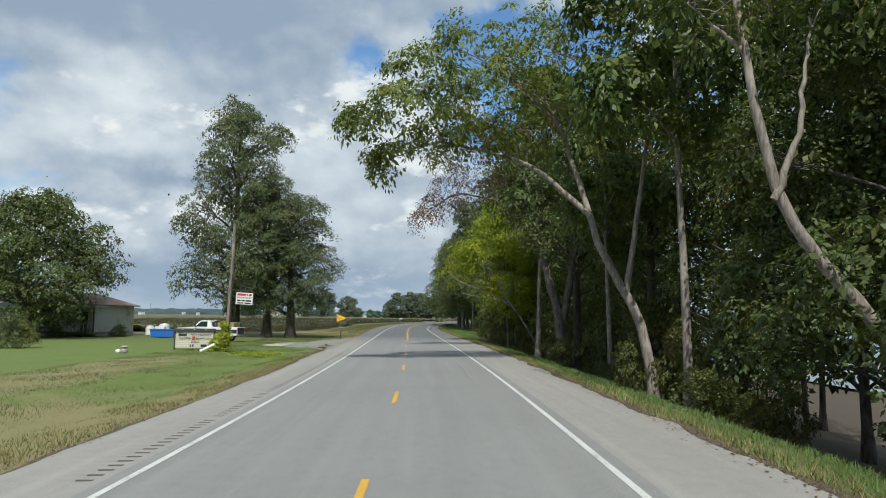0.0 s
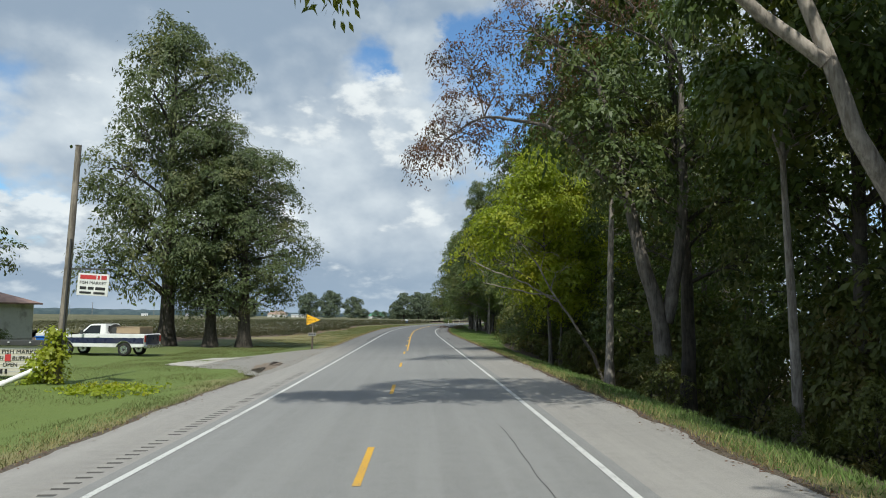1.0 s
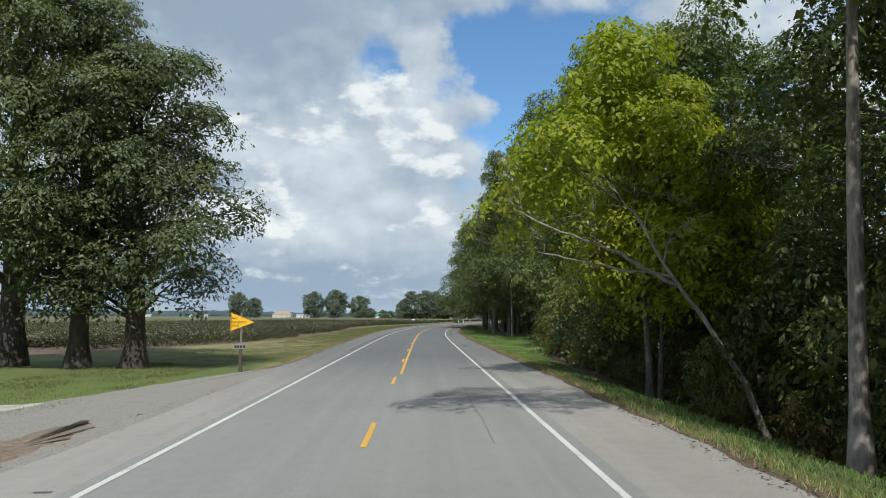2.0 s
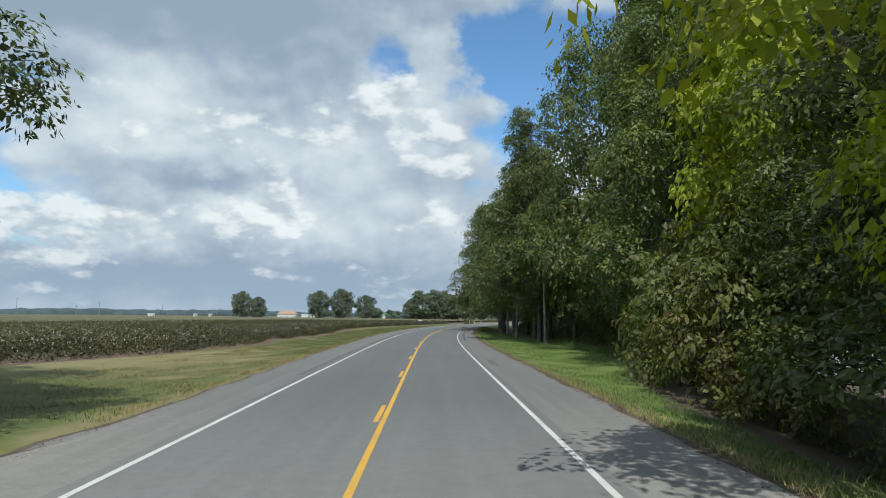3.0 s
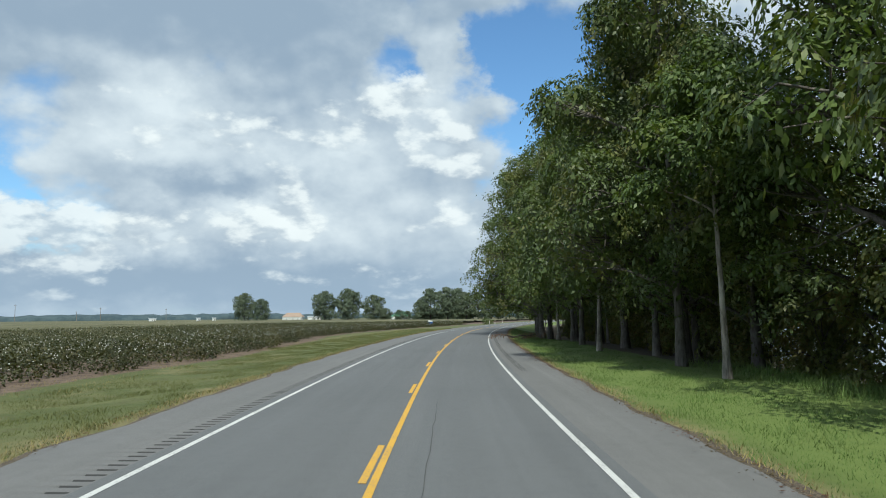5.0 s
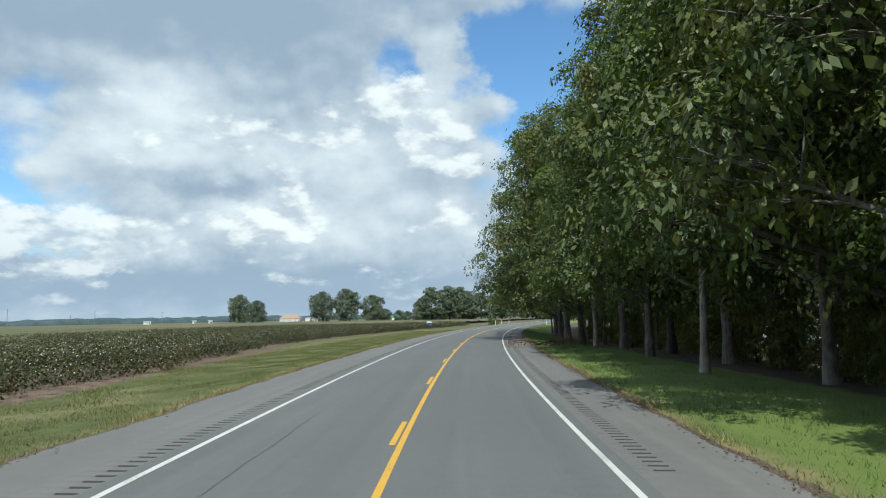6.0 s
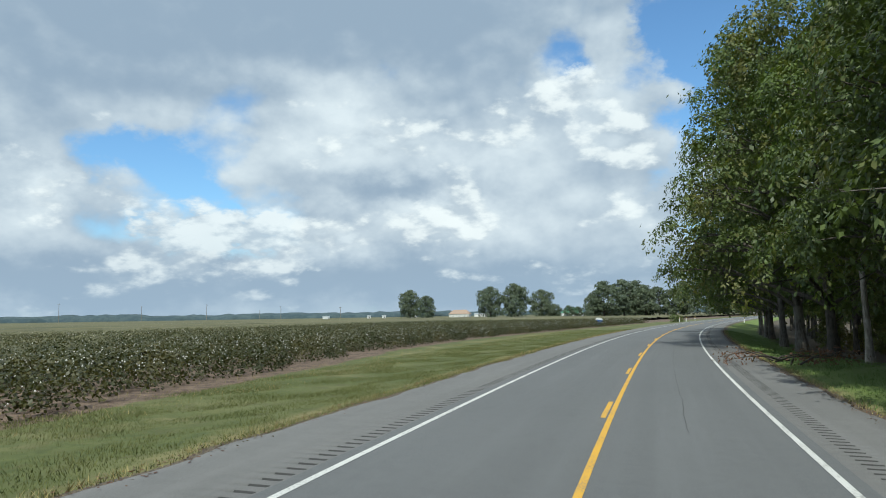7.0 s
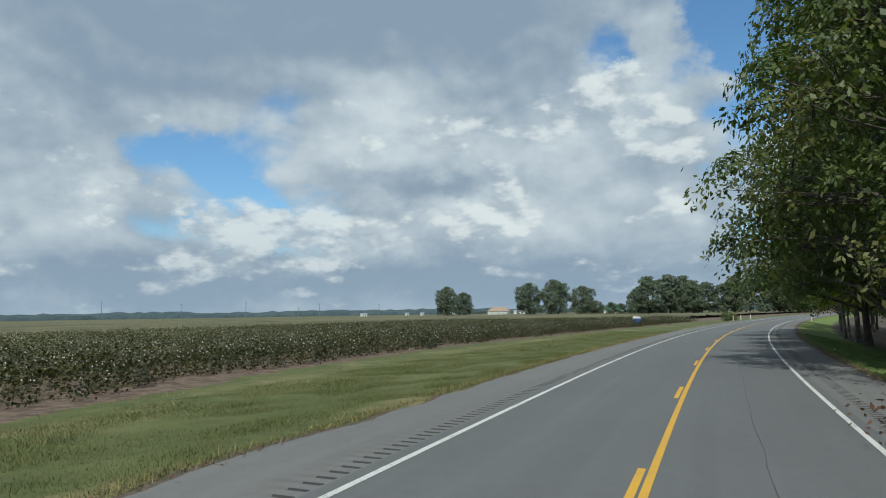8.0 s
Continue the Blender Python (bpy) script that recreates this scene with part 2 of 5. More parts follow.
def ground_z(s, off):
    """Height of the land: banked road, shallow ditches, the fall to the wood, the low land behind it."""
    s, off = np.asarray(s, float), np.asarray(off, float)
    edge = np.clip(off, -6, 6)
    fade = np.clip(1 - (np.abs(off) - 6) / 14, 0, 1)
    z = -edge * bank(s) * fade
    near = np.clip((96 - s) / 14, 0, 1)                                     # the steeper bank before the clearing
    far = np.clip((s - 185) / 30, 0, 1)
    right = np.clip(off - 6.3, 0, None)
    steep = -np.interp(right, (0, 0.8, 2.2, 3.4, 5.2, 10, 20, 40, 60), (0, 0.06, 0.35, 0.75, 1.5, 2.8, 4.2, 5.6, 5.9))
    flat = -np.interp(right, (0, 1.5, 5.0, 8, 14, 24, 40, 60), (0, 0.05, 0.10, 0.2, 0.9, 3.0, 5.4, 5.9))
    some = -np.interp(right, (0, 1.0, 3.5, 6, 14, 24, 40, 60), (0, 0.15, 0.7, 1.0, 1.8, 3.4, 5.4, 5.9))
    z = z + near * steep + far * some + (1 - near - far) * flat
    left = np.clip(-off - 5.8, 0, None)
    yard = np.clip((55 - s) / 9, 0, 1)
    z = z + yard * np.interp(left, (0, 0.8, 2.6, 5.0, 9, 40), (0, -0.06, -0.32, -0.05, 0.05, 0.1))
    z = z + np.clip((s - 78) / 10, 0, 1) * np.interp(left, (0, 0.8, 3.5, 7.5, 12, 40), (0, -0.03, -0.16, -0.06, 0.0, 0.0))
    return z


def zg(s, off):
    return float(ground_z(s, off))


def foot(s, off):
    x, y = spot_at(s, off)
    return float(x), float(y), zg(s, off)


# ---------------------------------------------------------------- mesh helpers
def mesh_of(name, verts, faces, mats=(), which=None, smooth=False):
    me = bpy.data.meshes.new(name)
    verts = np.asarray(verts, np.float32)
    if isinstance(faces, np.ndarray):
        n, k = faces.shape
        me.vertices.add(len(verts))
        me.vertices.foreach_set("co", verts.ravel())
        me.loops.add(n * k)
        me.loops.foreach_set("vertex_index", faces.astype(np.int32).ravel())
        me.polygons.add(n)
        me.polygons.foreach_set("loop_start", np.arange(0, n * k, k, dtype=np.int32))
        me.update(calc_edges=True)
    else:
        me.from_pydata([tuple(v) for v in verts], [], faces)
    for m in mats:
        me.materials.append(m)
    if which is not None:
        me.polygons.foreach_set("material_index", np.asarray(which, np.int32))
    if smooth:
        me.polygons.foreach_set("use_smooth", np.ones(len(me.polygons), bool))
    me.update()
    return me


def part(name, bm, mat, parent=None, label=""):
    """Links a bmesh or mesh as one object under a thing or a part."""
    if isinstance(bm, bmesh.types.BMesh):
        me = bpy.data.meshes.new(name)
        bm.to_mesh(me)
        bm.free()
        me.materials.append(mat)
    else:
        me = bm
        if mat is not None and not me.materials:
            me.materials.append(mat)
    ob = new(name, me)
    if parent is not None:
        ob.parent = parent
    if label:
        ob["label"] = label
    return ob


def thing(name, m, label, category, group="", kind=""):
    ob = new(name)
    ob.empty_display_size = 0.2
    ob.matrix_world = m
    return tagged(ob, label, category, group, kind)


def box(bm, x0, x1, y0, y1, z0, z1, bevel=0.0, m=None):
    made = bmesh.ops.create_cube(bm, size=1.0)
    vs = made["verts"]
    for v in vs:
        v.co = Vector(((x0 + x1) / 2 + v.co.x * (x1 - x0), (y0 + y1) / 2 + v.co.y * (y1 - y0), (z0 + z1) / 2 + v.co.z * (z1 - z0)))
    if m is not None:
        bmesh.ops.transform(bm, matrix=m, verts=vs)
    if bevel:
        es = list({e for v in vs for e in v.link_edges})
        bmesh.ops.bevel(bm, geom=es, offset=bevel, segments=2, affect="EDGES", profile=0.6)
    return bm


def boxed(*args, **kw):
    return box(bmesh.new(), *args, **kw)


def tube(path, radii, sides=8, cap=True):
    """Vertices and quads of a tapered tube along a path of points."""
    path = np.asarray(path, float)
    n = len(path)
    tan = np.gradient(path, axis=0)
    tan /= np.linalg.norm(tan, axis=1)[:, None] + 1e-9
    ref = np.array([0.3, 0.9, 0.2]) if abs(tan[0] @ np.array([0.3, 0.9, 0.2])) < 0.9 else np.array([1.0, 0, 0])
    a = np.cross(tan, ref)
    a /= np.linalg.norm(a, axis=1)[:, None] + 1e-9
    b = np.cross(tan, a)
    ang = np.linspace(0, 2 * np.pi, sides, endpoint=False)
    ring = path[:, None] + np.asarray(radii)[:, None, None] * (np.cos(ang)[None, :, None] * a[:, None] + np.sin(ang)[None, :, None] * b[:, None])
    verts = ring.reshape(-1, 3)
    i = np.arange(n - 1)[:, None] * sides
    j = np.arange(sides)[None]
    k = (j + 1) % sides
    faces = np.stack([i + j, i + k, i + sides + k, i + sides + j], -1).reshape(-1, 4)
    return verts, faces


def joined(parts):
    vs, fs, n = [], [], 0
    for v, f in parts:
        vs.append(v)
        fs.append(f + n)
        n += len(v)
    return np.concatenate(vs), np.concatenate(fs)


# ---------------------------------------------------------------- plants
def leaves(rng, centres, spread, count, size, droop=0.3, slim=0.45, flat=0.6, level=1.0):
    """Kite-shaped leaves about the centres, most of them held level and turned outwards: vertices and quads."""
    n = len(centres) * count
    rel = rng.normal(0, 1, (n, 3)) * np.array([1, 1, flat])
    c = np.repeat(centres, count, axis=0) + rel * np.repeat(spread, count)[:, None]
    nrm = rel * 0.55 + np.array([0, 0, level]) + rng.normal(0, 0.5, (n, 3))
    nrm /= np.linalg.norm(nrm, axis=1)[:, None] + 1e-9
    d = rng.normal(0, 1, (n, 3)) + rel * 0.5
    d -= (d * nrm).sum(1)[:, None] * nrm
    d /= np.linalg.norm(d, axis=1)[:, None] + 1e-9
    d[:, 2] -= droop
    side = np.cross(nrm, d)
    side /= np.linalg.norm(side, axis=1)[:, None] + 1e-9
    L = size * rng.uniform(0.6, 1.35, n)[:, None]
    w = L * slim
    v = np.stack([c, c + d * L * 0.45 + side * w * 0.5 - nrm * L * 0.06, c + d * L - nrm * L * 0.05, c + d * L * 0.45 - side * w * 0.5 - nrm * L * 0.06], 1).reshape(-1, 3)
    return v, np.arange(n * 4).reshape(-1, 4)


def pads(rng, centres, outward, wide, count, size, droop=0.3, slim=0.5):
    """Leafy twig ends: each a shallow drooping dish of leaves that faces up and outwards."""
    n = len(centres) * count
    k = np.repeat(np.arange(len(centres)), count)
    up = outward * 0.75 + np.array([0, 0, 0.75]) + rng.normal(0, 0.25, (len(centres), 3))
    up /= np.linalg.norm(up, axis=1)[:, None] + 1e-9
    a = np.cross(up, rng.normal(0, 1, (len(centres), 3)))
    a /= np.linalg.norm(a, axis=1)[:, None] + 1e-9
    b = np.cross(up, a)
    ang = rng.uniform(0, 2 * np.pi, n)
    r = rng.uniform(0, 1, n) ** 0.6
    # leaves gather along a few twigs of the dish
    ang = np.where(rng.uniform(size=n) < 0.75, np.round(ang / 0.9) * 0.9 + rng.normal(0, 0.16, n), ang)
    out = np.cos(ang)[:, None] * a[k] * 1.15 + np.sin(ang)[:, None] * b[k] * 0.85
    rel = out * r[:, None] + up[k] * rng.normal(0, 0.16, n)[:, None]
    rel[:, 2] -= 0.38 * r ** 2
    c = centres[k] + rel * wide[k][:, None]
    nrm = up[k] + out * r[:, None] * 0.45 + rng.normal(0, 0.42, (n, 3))
    nrm /= np.linalg.norm(nrm, axis=1)[:, None] + 1e-9
    d = out + rng.normal(0, 0.55, (n, 3))
    d -= (d * nrm).sum(1)[:, None] * nrm
    d /= np.linalg.norm(d, axis=1)[:, None] + 1e-9
    d[:, 2] -= droop
    side = np.cross(nrm, d)
    side /= np.linalg.norm(side, axis=1)[:, None] + 1e-9
    L = size * rng.uniform(0.6, 1.4, n)[:, None]
    w = L * slim
    v = np.stack([c, c + d * L * 0.45 + side * w * 0.5 - nrm * L * 0.06, c + d * L - nrm * L * 0.05, c + d * L * 0.45 - side * w * 0.5 - nrm * L * 0.06], 1).reshape(-1, 3)
    return v, np.arange(n * 4).reshape(-1, 4)


def crown(rng, hubs, stems, girth, clumps, count, leaf, spread, slim, droop, fill):
    """Limbs from the stems into the lobes of a crown, twigs, and the leaves on each lobe's outer side.
    hubs: rows of x, y, z, radius; stems: (path, radii) pairs that may carry a limb."""
    wood, centres, outward, wide, core = [], [], [], [], []
    points = np.concatenate([q for q, _ in stems])
    thick = np.concatenate([np.asarray(r) for _, r in stems])
    for x, y, z, rad in hubs:
        hub = np.array([x, y, z])
        flat = np.hypot(points[:, 0] - x, points[:, 1] - y)
        cost = np.abs(z - points[:, 2] - (0.35 * flat + 0.8)) + 0.45 * flat
        i = int(np.argmin(cost))
        base, far = points[i], flat[i]
        p = np.linspace(0, 1, 9)[:, None]
        jig = np.cumsum(rng.normal(0, 0.03 * (far + 1), (9, 3)), axis=0) * p * (1 - 0.5 * p)
        arch = np.concatenate([p, p, p ** 0.75], 1)
        limb = base + (hub - base) * arch + jig
        lr = min(float(thick[i]) * 0.75, max(0.03, 0.012 * (far + rad) + girth * 0.16))
        wood.append(tube(limb, lr * (1 - 0.78 * p[:, 0]), 7))
        mid = points[:, :2].mean(0)
        for q in range(clumps):
            n = rng.normal(0, 1, 3) + np.array([(x - mid[0]) * 0.08, (y - mid[1]) * 0.08, 0.35])
            n /= np.linalg.norm(n)
            c = limb[-1] + n * rad * np.array([1.15, 1.15, 0.85]) * rng.uniform(0.62, 1.08)
            if q % 3 == 0:
                s0 = limb[rng.integers(4, 9)]
                bow = (s0 + c) / 2 + rng.normal(0, 0.10 * rad, 3)
                wood.append(tube(np.stack([s0, bow, c]), (lr * 0.30, lr * 0.2, 0.01), 4))
                if not count:
                    for _ in range(3):
                        e = c + (c - bow) * rng.uniform(0.3, 0.8) + rng.normal(0, 0.25 * rad, 3)
                        wood.append(tube(np.stack([bow, (bow + e) / 2 + rng.normal(0, 0.05 * rad, 3), e]), (lr * 0.18, lr * 0.12, 0.006), 4))
            centres.append(c), outward.append(n), wide.append(spread * rng.uniform(0.6, 1.3))
        core.append((limb[-1], rad))
    if not count:
        return wood, None
    sets = [pads(rng, np.array(centres), np.array(outward), np.array(wide), count, leaf, droop, slim)]
    if fill:
        sets.append(leaves(rng, np.array([c for c, _ in core]), np.array([0.42 * r for _, r in core]), fill, leaf * 1.45, droop, 0.7, 0.75, 0.4))
    return wood, joined(sets)


def tree_meshes(seed, height, girth, crown_from, reach, lean=(0, 0), side=(0, 0), lobes=13, clumps=17, count=46, leaf=0.27, spread=0.6, slim=0.5, droop=0.35,
                sway=0.35, bend=1.3, lobe=0.42, taper=0.35, fill=50):
    """Wood and leaf mesh data of one tree, its foot at the origin: a trunk, limbs that reach into the lobes of the crown, twigs to the clumps of leaves.
    reach: crown radius; side: how far the crown leans out; lean: the trunk's drift over its height; taper: how much the crown narrows upwards."""
    rng = np.random.default_rng(seed)
    t = np.linspace(0, 1, 14)
    drift = np.cumsum(rng.normal(0, sway * 0.14, (14, 2)), axis=0) * t[:, None]
    trunk = np.stack([lean[0] * t ** bend + drift[:, 0], lean[1] * t ** bend + drift[:, 1], t * height * 0.86], 1)
    r = girth * (1 - 0.88 * t ** 0.85)
    r[0] *= 1.4
    wood = [tube(np.vstack([trunk[:1] - np.array([0, 0, 0.9]), trunk]), np.concatenate([[r[0] * 1.15], r]), 9)]
    hubs = []
    for i in range(lobes):
        k = (i + rng.uniform(0.1, 0.9)) / lobes
        h = crown_from + (0.93 - crown_from) * k
        a = i * 2.399 + rng.uniform(-0.6, 0.6)
        d = np.array([np.cos(a), np.sin(a)])
        wide = (1 - taper * k) * np.sin(np.pi * min(1.0, 0.25 + 0.58 * k)) ** 0.6
        out = reach * wide * rng.uniform(0.35, 0.80) * (1 + 0.6 * (d[0] * side[0] + d[1] * side[1]))
        if k > 0.9:
            out *= 0.5
        at = np.array([np.interp(h, t, trunk[:, c]) for c in range(2)]) + d * out + np.array(side) * reach * 0.22
        hubs.append((at[0], at[1], h * height, reach * lobe * rng.uniform(0.72, 1.2) * (1 - 0.3 * k)))
    more, lv = crown(rng, hubs, [(trunk[2:], r[2:])], girth, clumps, count, leaf, spread, slim, droop, fill)
    return joined(wood + more), lv


def shaped_tree(seed, stems, hubs, clumps=24, count=44, leaf=0.2, spread=0.6, slim=0.5, droop=0.4, fill=30):
    """A tree of its own growth: stems are (girth, points) from the foot up; hubs are the lobes of its crown."""
    rng = np.random.default_rng(seed)
    wood, carry = [], []
    for girth, pts in stems:
        pts = np.array(pts, float)
        at = np.concatenate([[0], np.cumsum(np.linalg.norm(np.diff(pts, axis=0), axis=1))])
        q = np.linspace(0, at[-1], 15)
        path = np.stack([np.interp(q, at, pts[:, c]) for c in range(3)], 1)
        soft = path.copy()
        soft[1:-1] = (path[:-2] + 2 * path[1:-1] + path[2:]) / 4
        soft += rng.normal(0, 0.03, soft.shape)
        r = girth * (1 - 0.7 * q / at[-1])
        if pts[0][2] < 0.1:
            r[0] *= 1.5
            r[1] *= 1.12
        wood.append(tube(soft, r, 10))
        carry.append((soft[5:], r[5:]))
    more, lv = crown(rng, hubs, carry, stems[0][0], clumps, count, leaf, spread, slim, droop, fill)
    return joined(wood + more), lv


def tree(name, meshes, wood_mat, leaf_mat, label, category="tree", group=""):
    """A tree as an Empty with trunk and crown; returned for copying, placed at the origin."""
    ob = thing(name, Matrix(), label, category, group)
    w, l = meshes
    part("trunk", mesh_of("trunk", w[0], w[1], (wood_mat,), smooth=True), None, ob)
    if l is not None:
        part("crown", mesh_of("crown", l[0], l[1], (leaf_mat,)), None, ob)
    return ob


def stand(ob, s, off, turn=0.0, scale=1.0, tall=1.0, first=[]):
    """Puts the prototype, the first time, or else a copy of it, on the land."""
    x, y, z = foot(s, off)
    m = pose(x, y, z - 0.05, 0, 0, turn) @ Matrix.Diagonal((scale, scale, scale * tall, 1))
    if ob in first:
        c = copy_thing(ob, m)
        c.matrix_basis = m
        return c
    first.append(ob)
    ob.matrix_world = m
    return ob


# ---------------------------------------------------------------- ground
def ground_colour(N):
    p = where(N)
    att = N.tree.nodes.new("ShaderNodeAttribute")
    att.attribute_name = "zone"
    sep = N.add("ShaderNodeSeparateColor", Color=att.outputs["Color"])
    wood, soil, dry = sep.outputs
    lush = att.outputs["Alpha"]
    wob = N.math("SUBTRACT", N.noise(p, 0.9, 5.0, 0.65), 0.5)
    wood = N.ramp(N.math("ADD", wood, N.math("MULTIPLY", wob, 0.9)), 0.4, 0.6)
    soil = N.ramp(N.math("ADD", soil, N.math("MULTIPLY", wob, 0.9)), 0.42, 0.58)
    dry = N.math("ADD", dry, N.math("ADD", N.math("MULTIPLY", wob, 0.6), N.math("MULTIPLY", N.math("SUBTRACT", N.noise(p, 0.16, 5.0, 0.65), 0.5), 1.3)))
    fine = N.noise(p, 28.0, 4.0, 0.7)
    mid = N.noise(p, 2.6, 5.0, 0.6)
    big = N.noise(p, 0.25, 4.0, 0.6)
    g = N.mix(N.ramp(mid, 0.3, 0.7), (0.050, 0.064, 0.015), (0.104, 0.115, 0.030))
    g = N.mix(N.ramp(big, 0.42, 0.66), g, (0.118, 0.122, 0.042))
    g = N.mix(N.math("MULTIPLY", N.ramp(N.noise(p, 1.3, 7.0, 0.7), 0.50, 0.64), 0.6), g, (0.062, 0.050, 0.020))
    g = N.mix(lush, g, N.mix(mid, (0.096, 0.142, 0.026), (0.155, 0.205, 0.046)))
    g = N.mix(N.math("MULTIPLY", N.ramp(dry, 0.35, 0.8), 0.8), g, (0.25, 0.205, 0.105))
    g = N.mix(N.math("MULTIPLY", fine, 0.35), g, (0.05, 0.08, 0.012))
    earth = N.mix(N.ramp(N.noise(p, 1.7, 7.0, 0.7), 0.35, 0.65), (0.060, 0.036, 0.024), (0.185, 0.130, 0.092))
    earth = N.mix(N.math("MULTIPLY", N.ramp(fine, 0.4, 0.7), 0.4), earth, (0.045, 0.030, 0.022))
    litter = N.mix(fine, (0.035, 0.026, 0.018), (0.10, 0.075, 0.045))
    c = N.mix(soil, g, earth)
    c = N.mix(wood, c, litter)
    return c, 0.95, N.math("ADD", fine, mid), 0.6


GROUND = material("ground", ground_colour)


def crop_edge(s):
    """Offset of the cotton's edge from the centre line."""
    return np.interp(s, (95, 112, 125, 140, 152, 170, 188, 200, 225, 250, 290, 340, 420), (-21, -15.4, -13.5, -14.4, -13.2, -13.8, -16.1, -17.8, -17.6, -16.3, -14.6, -14, -14))


def wood_edge(s):
    """Offset at which the wood's floor begins."""
    return np.interp(s, (-60, 60, 88, 100, 108, 118, 132, 150, 170, 200, 260), (8.3, 8.3, 8.0, 10.0, 13.0, 16.5, 17.0, 14.0, 12.5, 11.0, 10.5))


def make_ground():
    xs = np.concatenate([[-4600, -3000, -1800, -1000, -600, -350, -200, -120, -80], np.arange(-60, 60.1, 1.0), [80, 120, 200, 350, 600, 1000, 1800, 3000, 4600]])
    ys = np.concatenate([[-1500, -600, -300, -150, -100, -80], np.arange(-60, 330.1, 1.5), np.arange(336, 460, 8), [480, 520, 600, 700, 850, 1100, 1500, 2200, 3200, 4600]])
    X, Y = np.meshgrid(xs, ys)
    s, off = along(X.ravel(), Y.ravel())
    z = ground_z(s, off)
    z = np.where(np.abs(off) < 5.6, z - 0.25, z)
    z = np.where((np.abs(off) >= 5.6) & (np.abs(off) < 6.4), z - 0.02, z)
    rng = np.random.default_rng(5)
    z = z + np.where((np.abs(off) > 6.6) & (np.abs(off) < 60), rng.normal(0, 0.022, len(z)), 0)
    v = np.stack([X.ravel(), Y.ravel(), z], 1)
    w = len(xs)
    i = (np.arange(len(ys) - 1)[:, None] * w + np.arange(w - 1)[None]).ravel()
    me = mesh_of("ground", v, np.stack([i, i + 1, i + w + 1, i + w], 1), (GROUND,), smooth=True)
    zone = me.color_attributes.new("zone", "FLOAT_COLOR", "POINT")
    wood = np.clip((off - wood_edge(s)) / 2 + 0.5, 0, 1)
    crop = crop_edge(s)
    soil = np.clip((crop + np.interp(s, (172, 184, 196, 212), (0.9, 1.5, 1.4, 0.8)) - off) / 1.0 + 0.5, 0, 1) * np.clip((s - 84) / 10, 0, 1)
    dry = np.clip(1 - (np.abs(off) - 6.2) / 1.4, 0, 1) * 0.75 + 0.7 * np.clip(1 - (s - 18) / 22, 0, 1) * np.clip(1 - np.abs(off + 8.5) / 4, 0, 1) + 0.2 * (off < -7) * (s < 60)
    dry = dry + 0.75 * np.exp(-((off + 13.0) / 1.7) ** 2) * np.clip(1.6 - np.abs(s - 34) / 9, 0, 1)
    dry = dry + 0.5 * np.clip(1 - np.abs(off - crop - 3) / 4, 0, 1) * np.clip((s - 95) / 20, 0, 1)
    dry = dry + 0.75 * np.clip(1 - np.abs(s - 106) / 24, 0, 1) * np.clip((-off - 6.5) / 2, 0, 1)
    lush = np.clip((off - 6.2) / 0.8, 0, 1) * np.clip((s - 80) / 15, 0, 1) + 0.9 * np.clip(1.4 - np.abs(s - 42) / 40, 0, 1) * (off < -6)
    zone.data.foreach_set("color", np.stack([wood, soil, dry, lush], 1).astype(np.float32).ravel())
    tagged(new("ground", me), "mown roadside grass falling to a wooded bank", "ground", kind="structure")


make_ground()


# ---------------------------------------------------------------- road
def asphalt(name, tone, patchy=1.0, lanes=True):
    def build(N):
        p = where(N)
        uv = N.add("ShaderNodeUVMap").outputs[0]
        grit = N.noise(p, 70.0, 3.0, 0.7)
        mid = N.noise(p, 3.0, 5.0, 0.6)
        long = N.noise(N.vmath("MULTIPLY", uv, (0.9, 0.02, 0)), 2.2, 4.0, 0.6)
        big = N.noise(p, 0.14, 3.0, 0.5)
        c = N.mix(N.ramp(grit, 0.3, 0.7), tuple(v * 0.72 for v in tone), tuple(v * 1.2 for v in tone))
        c = N.mix(N.math("MULTIPLY", N.ramp(mid, 0.4, 0.75), 0.18 * patchy), c, tuple(v * 0.55 for v in tone))
        c = N.mix(N.math("MULTIPLY", N.ramp(long, 0.45, 0.7), 0.22 * patchy), c, tuple(v * 1.35 for v in tone))
        c = N.mix(N.math("MULTIPLY", N.ramp(big, 0.4, 0.65), 0.15), c, tuple(v * 0.6 for v in tone))
        sep = N.add("ShaderNodeSeparateXYZ", Vector=uv)
        newer = N.ramp(N.math("ADD", sep.outputs[1], N.math("MULTIPLY", mid, 6.0)), 66.0, 96.0)
        c = N.mix(newer, c, N.vmath("MULTIPLY", c, (0.53, 0.55, 0.58)))
        track = N.noise(N.vmath("MULTIPLY", uv, (1.0, 0.004, 0)), 1.1, 2.0, 0.5)
        c = N.mix(N.math("MULTIPLY", N.ramp(track, 0.46, 0.62), 0.16), c, N.vmath("MULTIPLY", c, (0.7, 0.7, 0.7)))
        return c, 0.85, grit, 0.25
    return material(name, build)


ASPHALT = asphalt("asphalt", (0.232, 0.230, 0.224))
SHOULDER = asphalt("shoulder_asphalt", (0.29, 0.275, 0.255), 1.4)
def edge_dirt(N):
    p = where(N)
    a = N.noise(p, 22.0, 4.0, 0.7)
    c = N.mix(N.ramp(a, 0.35, 0.65), (0.035, 0.028, 0.02), (0.15, 0.115, 0.08))
    return c, 0.95, a, 0.8


EDGE_DIRT = material("edge_dirt", edge_dirt)
# asphalt of the groove floors, the grooves' self-shadow put into its colour
GROOVE_SHADE = asphalt("groove_shade_asphalt", (0.075, 0.070, 0.065))


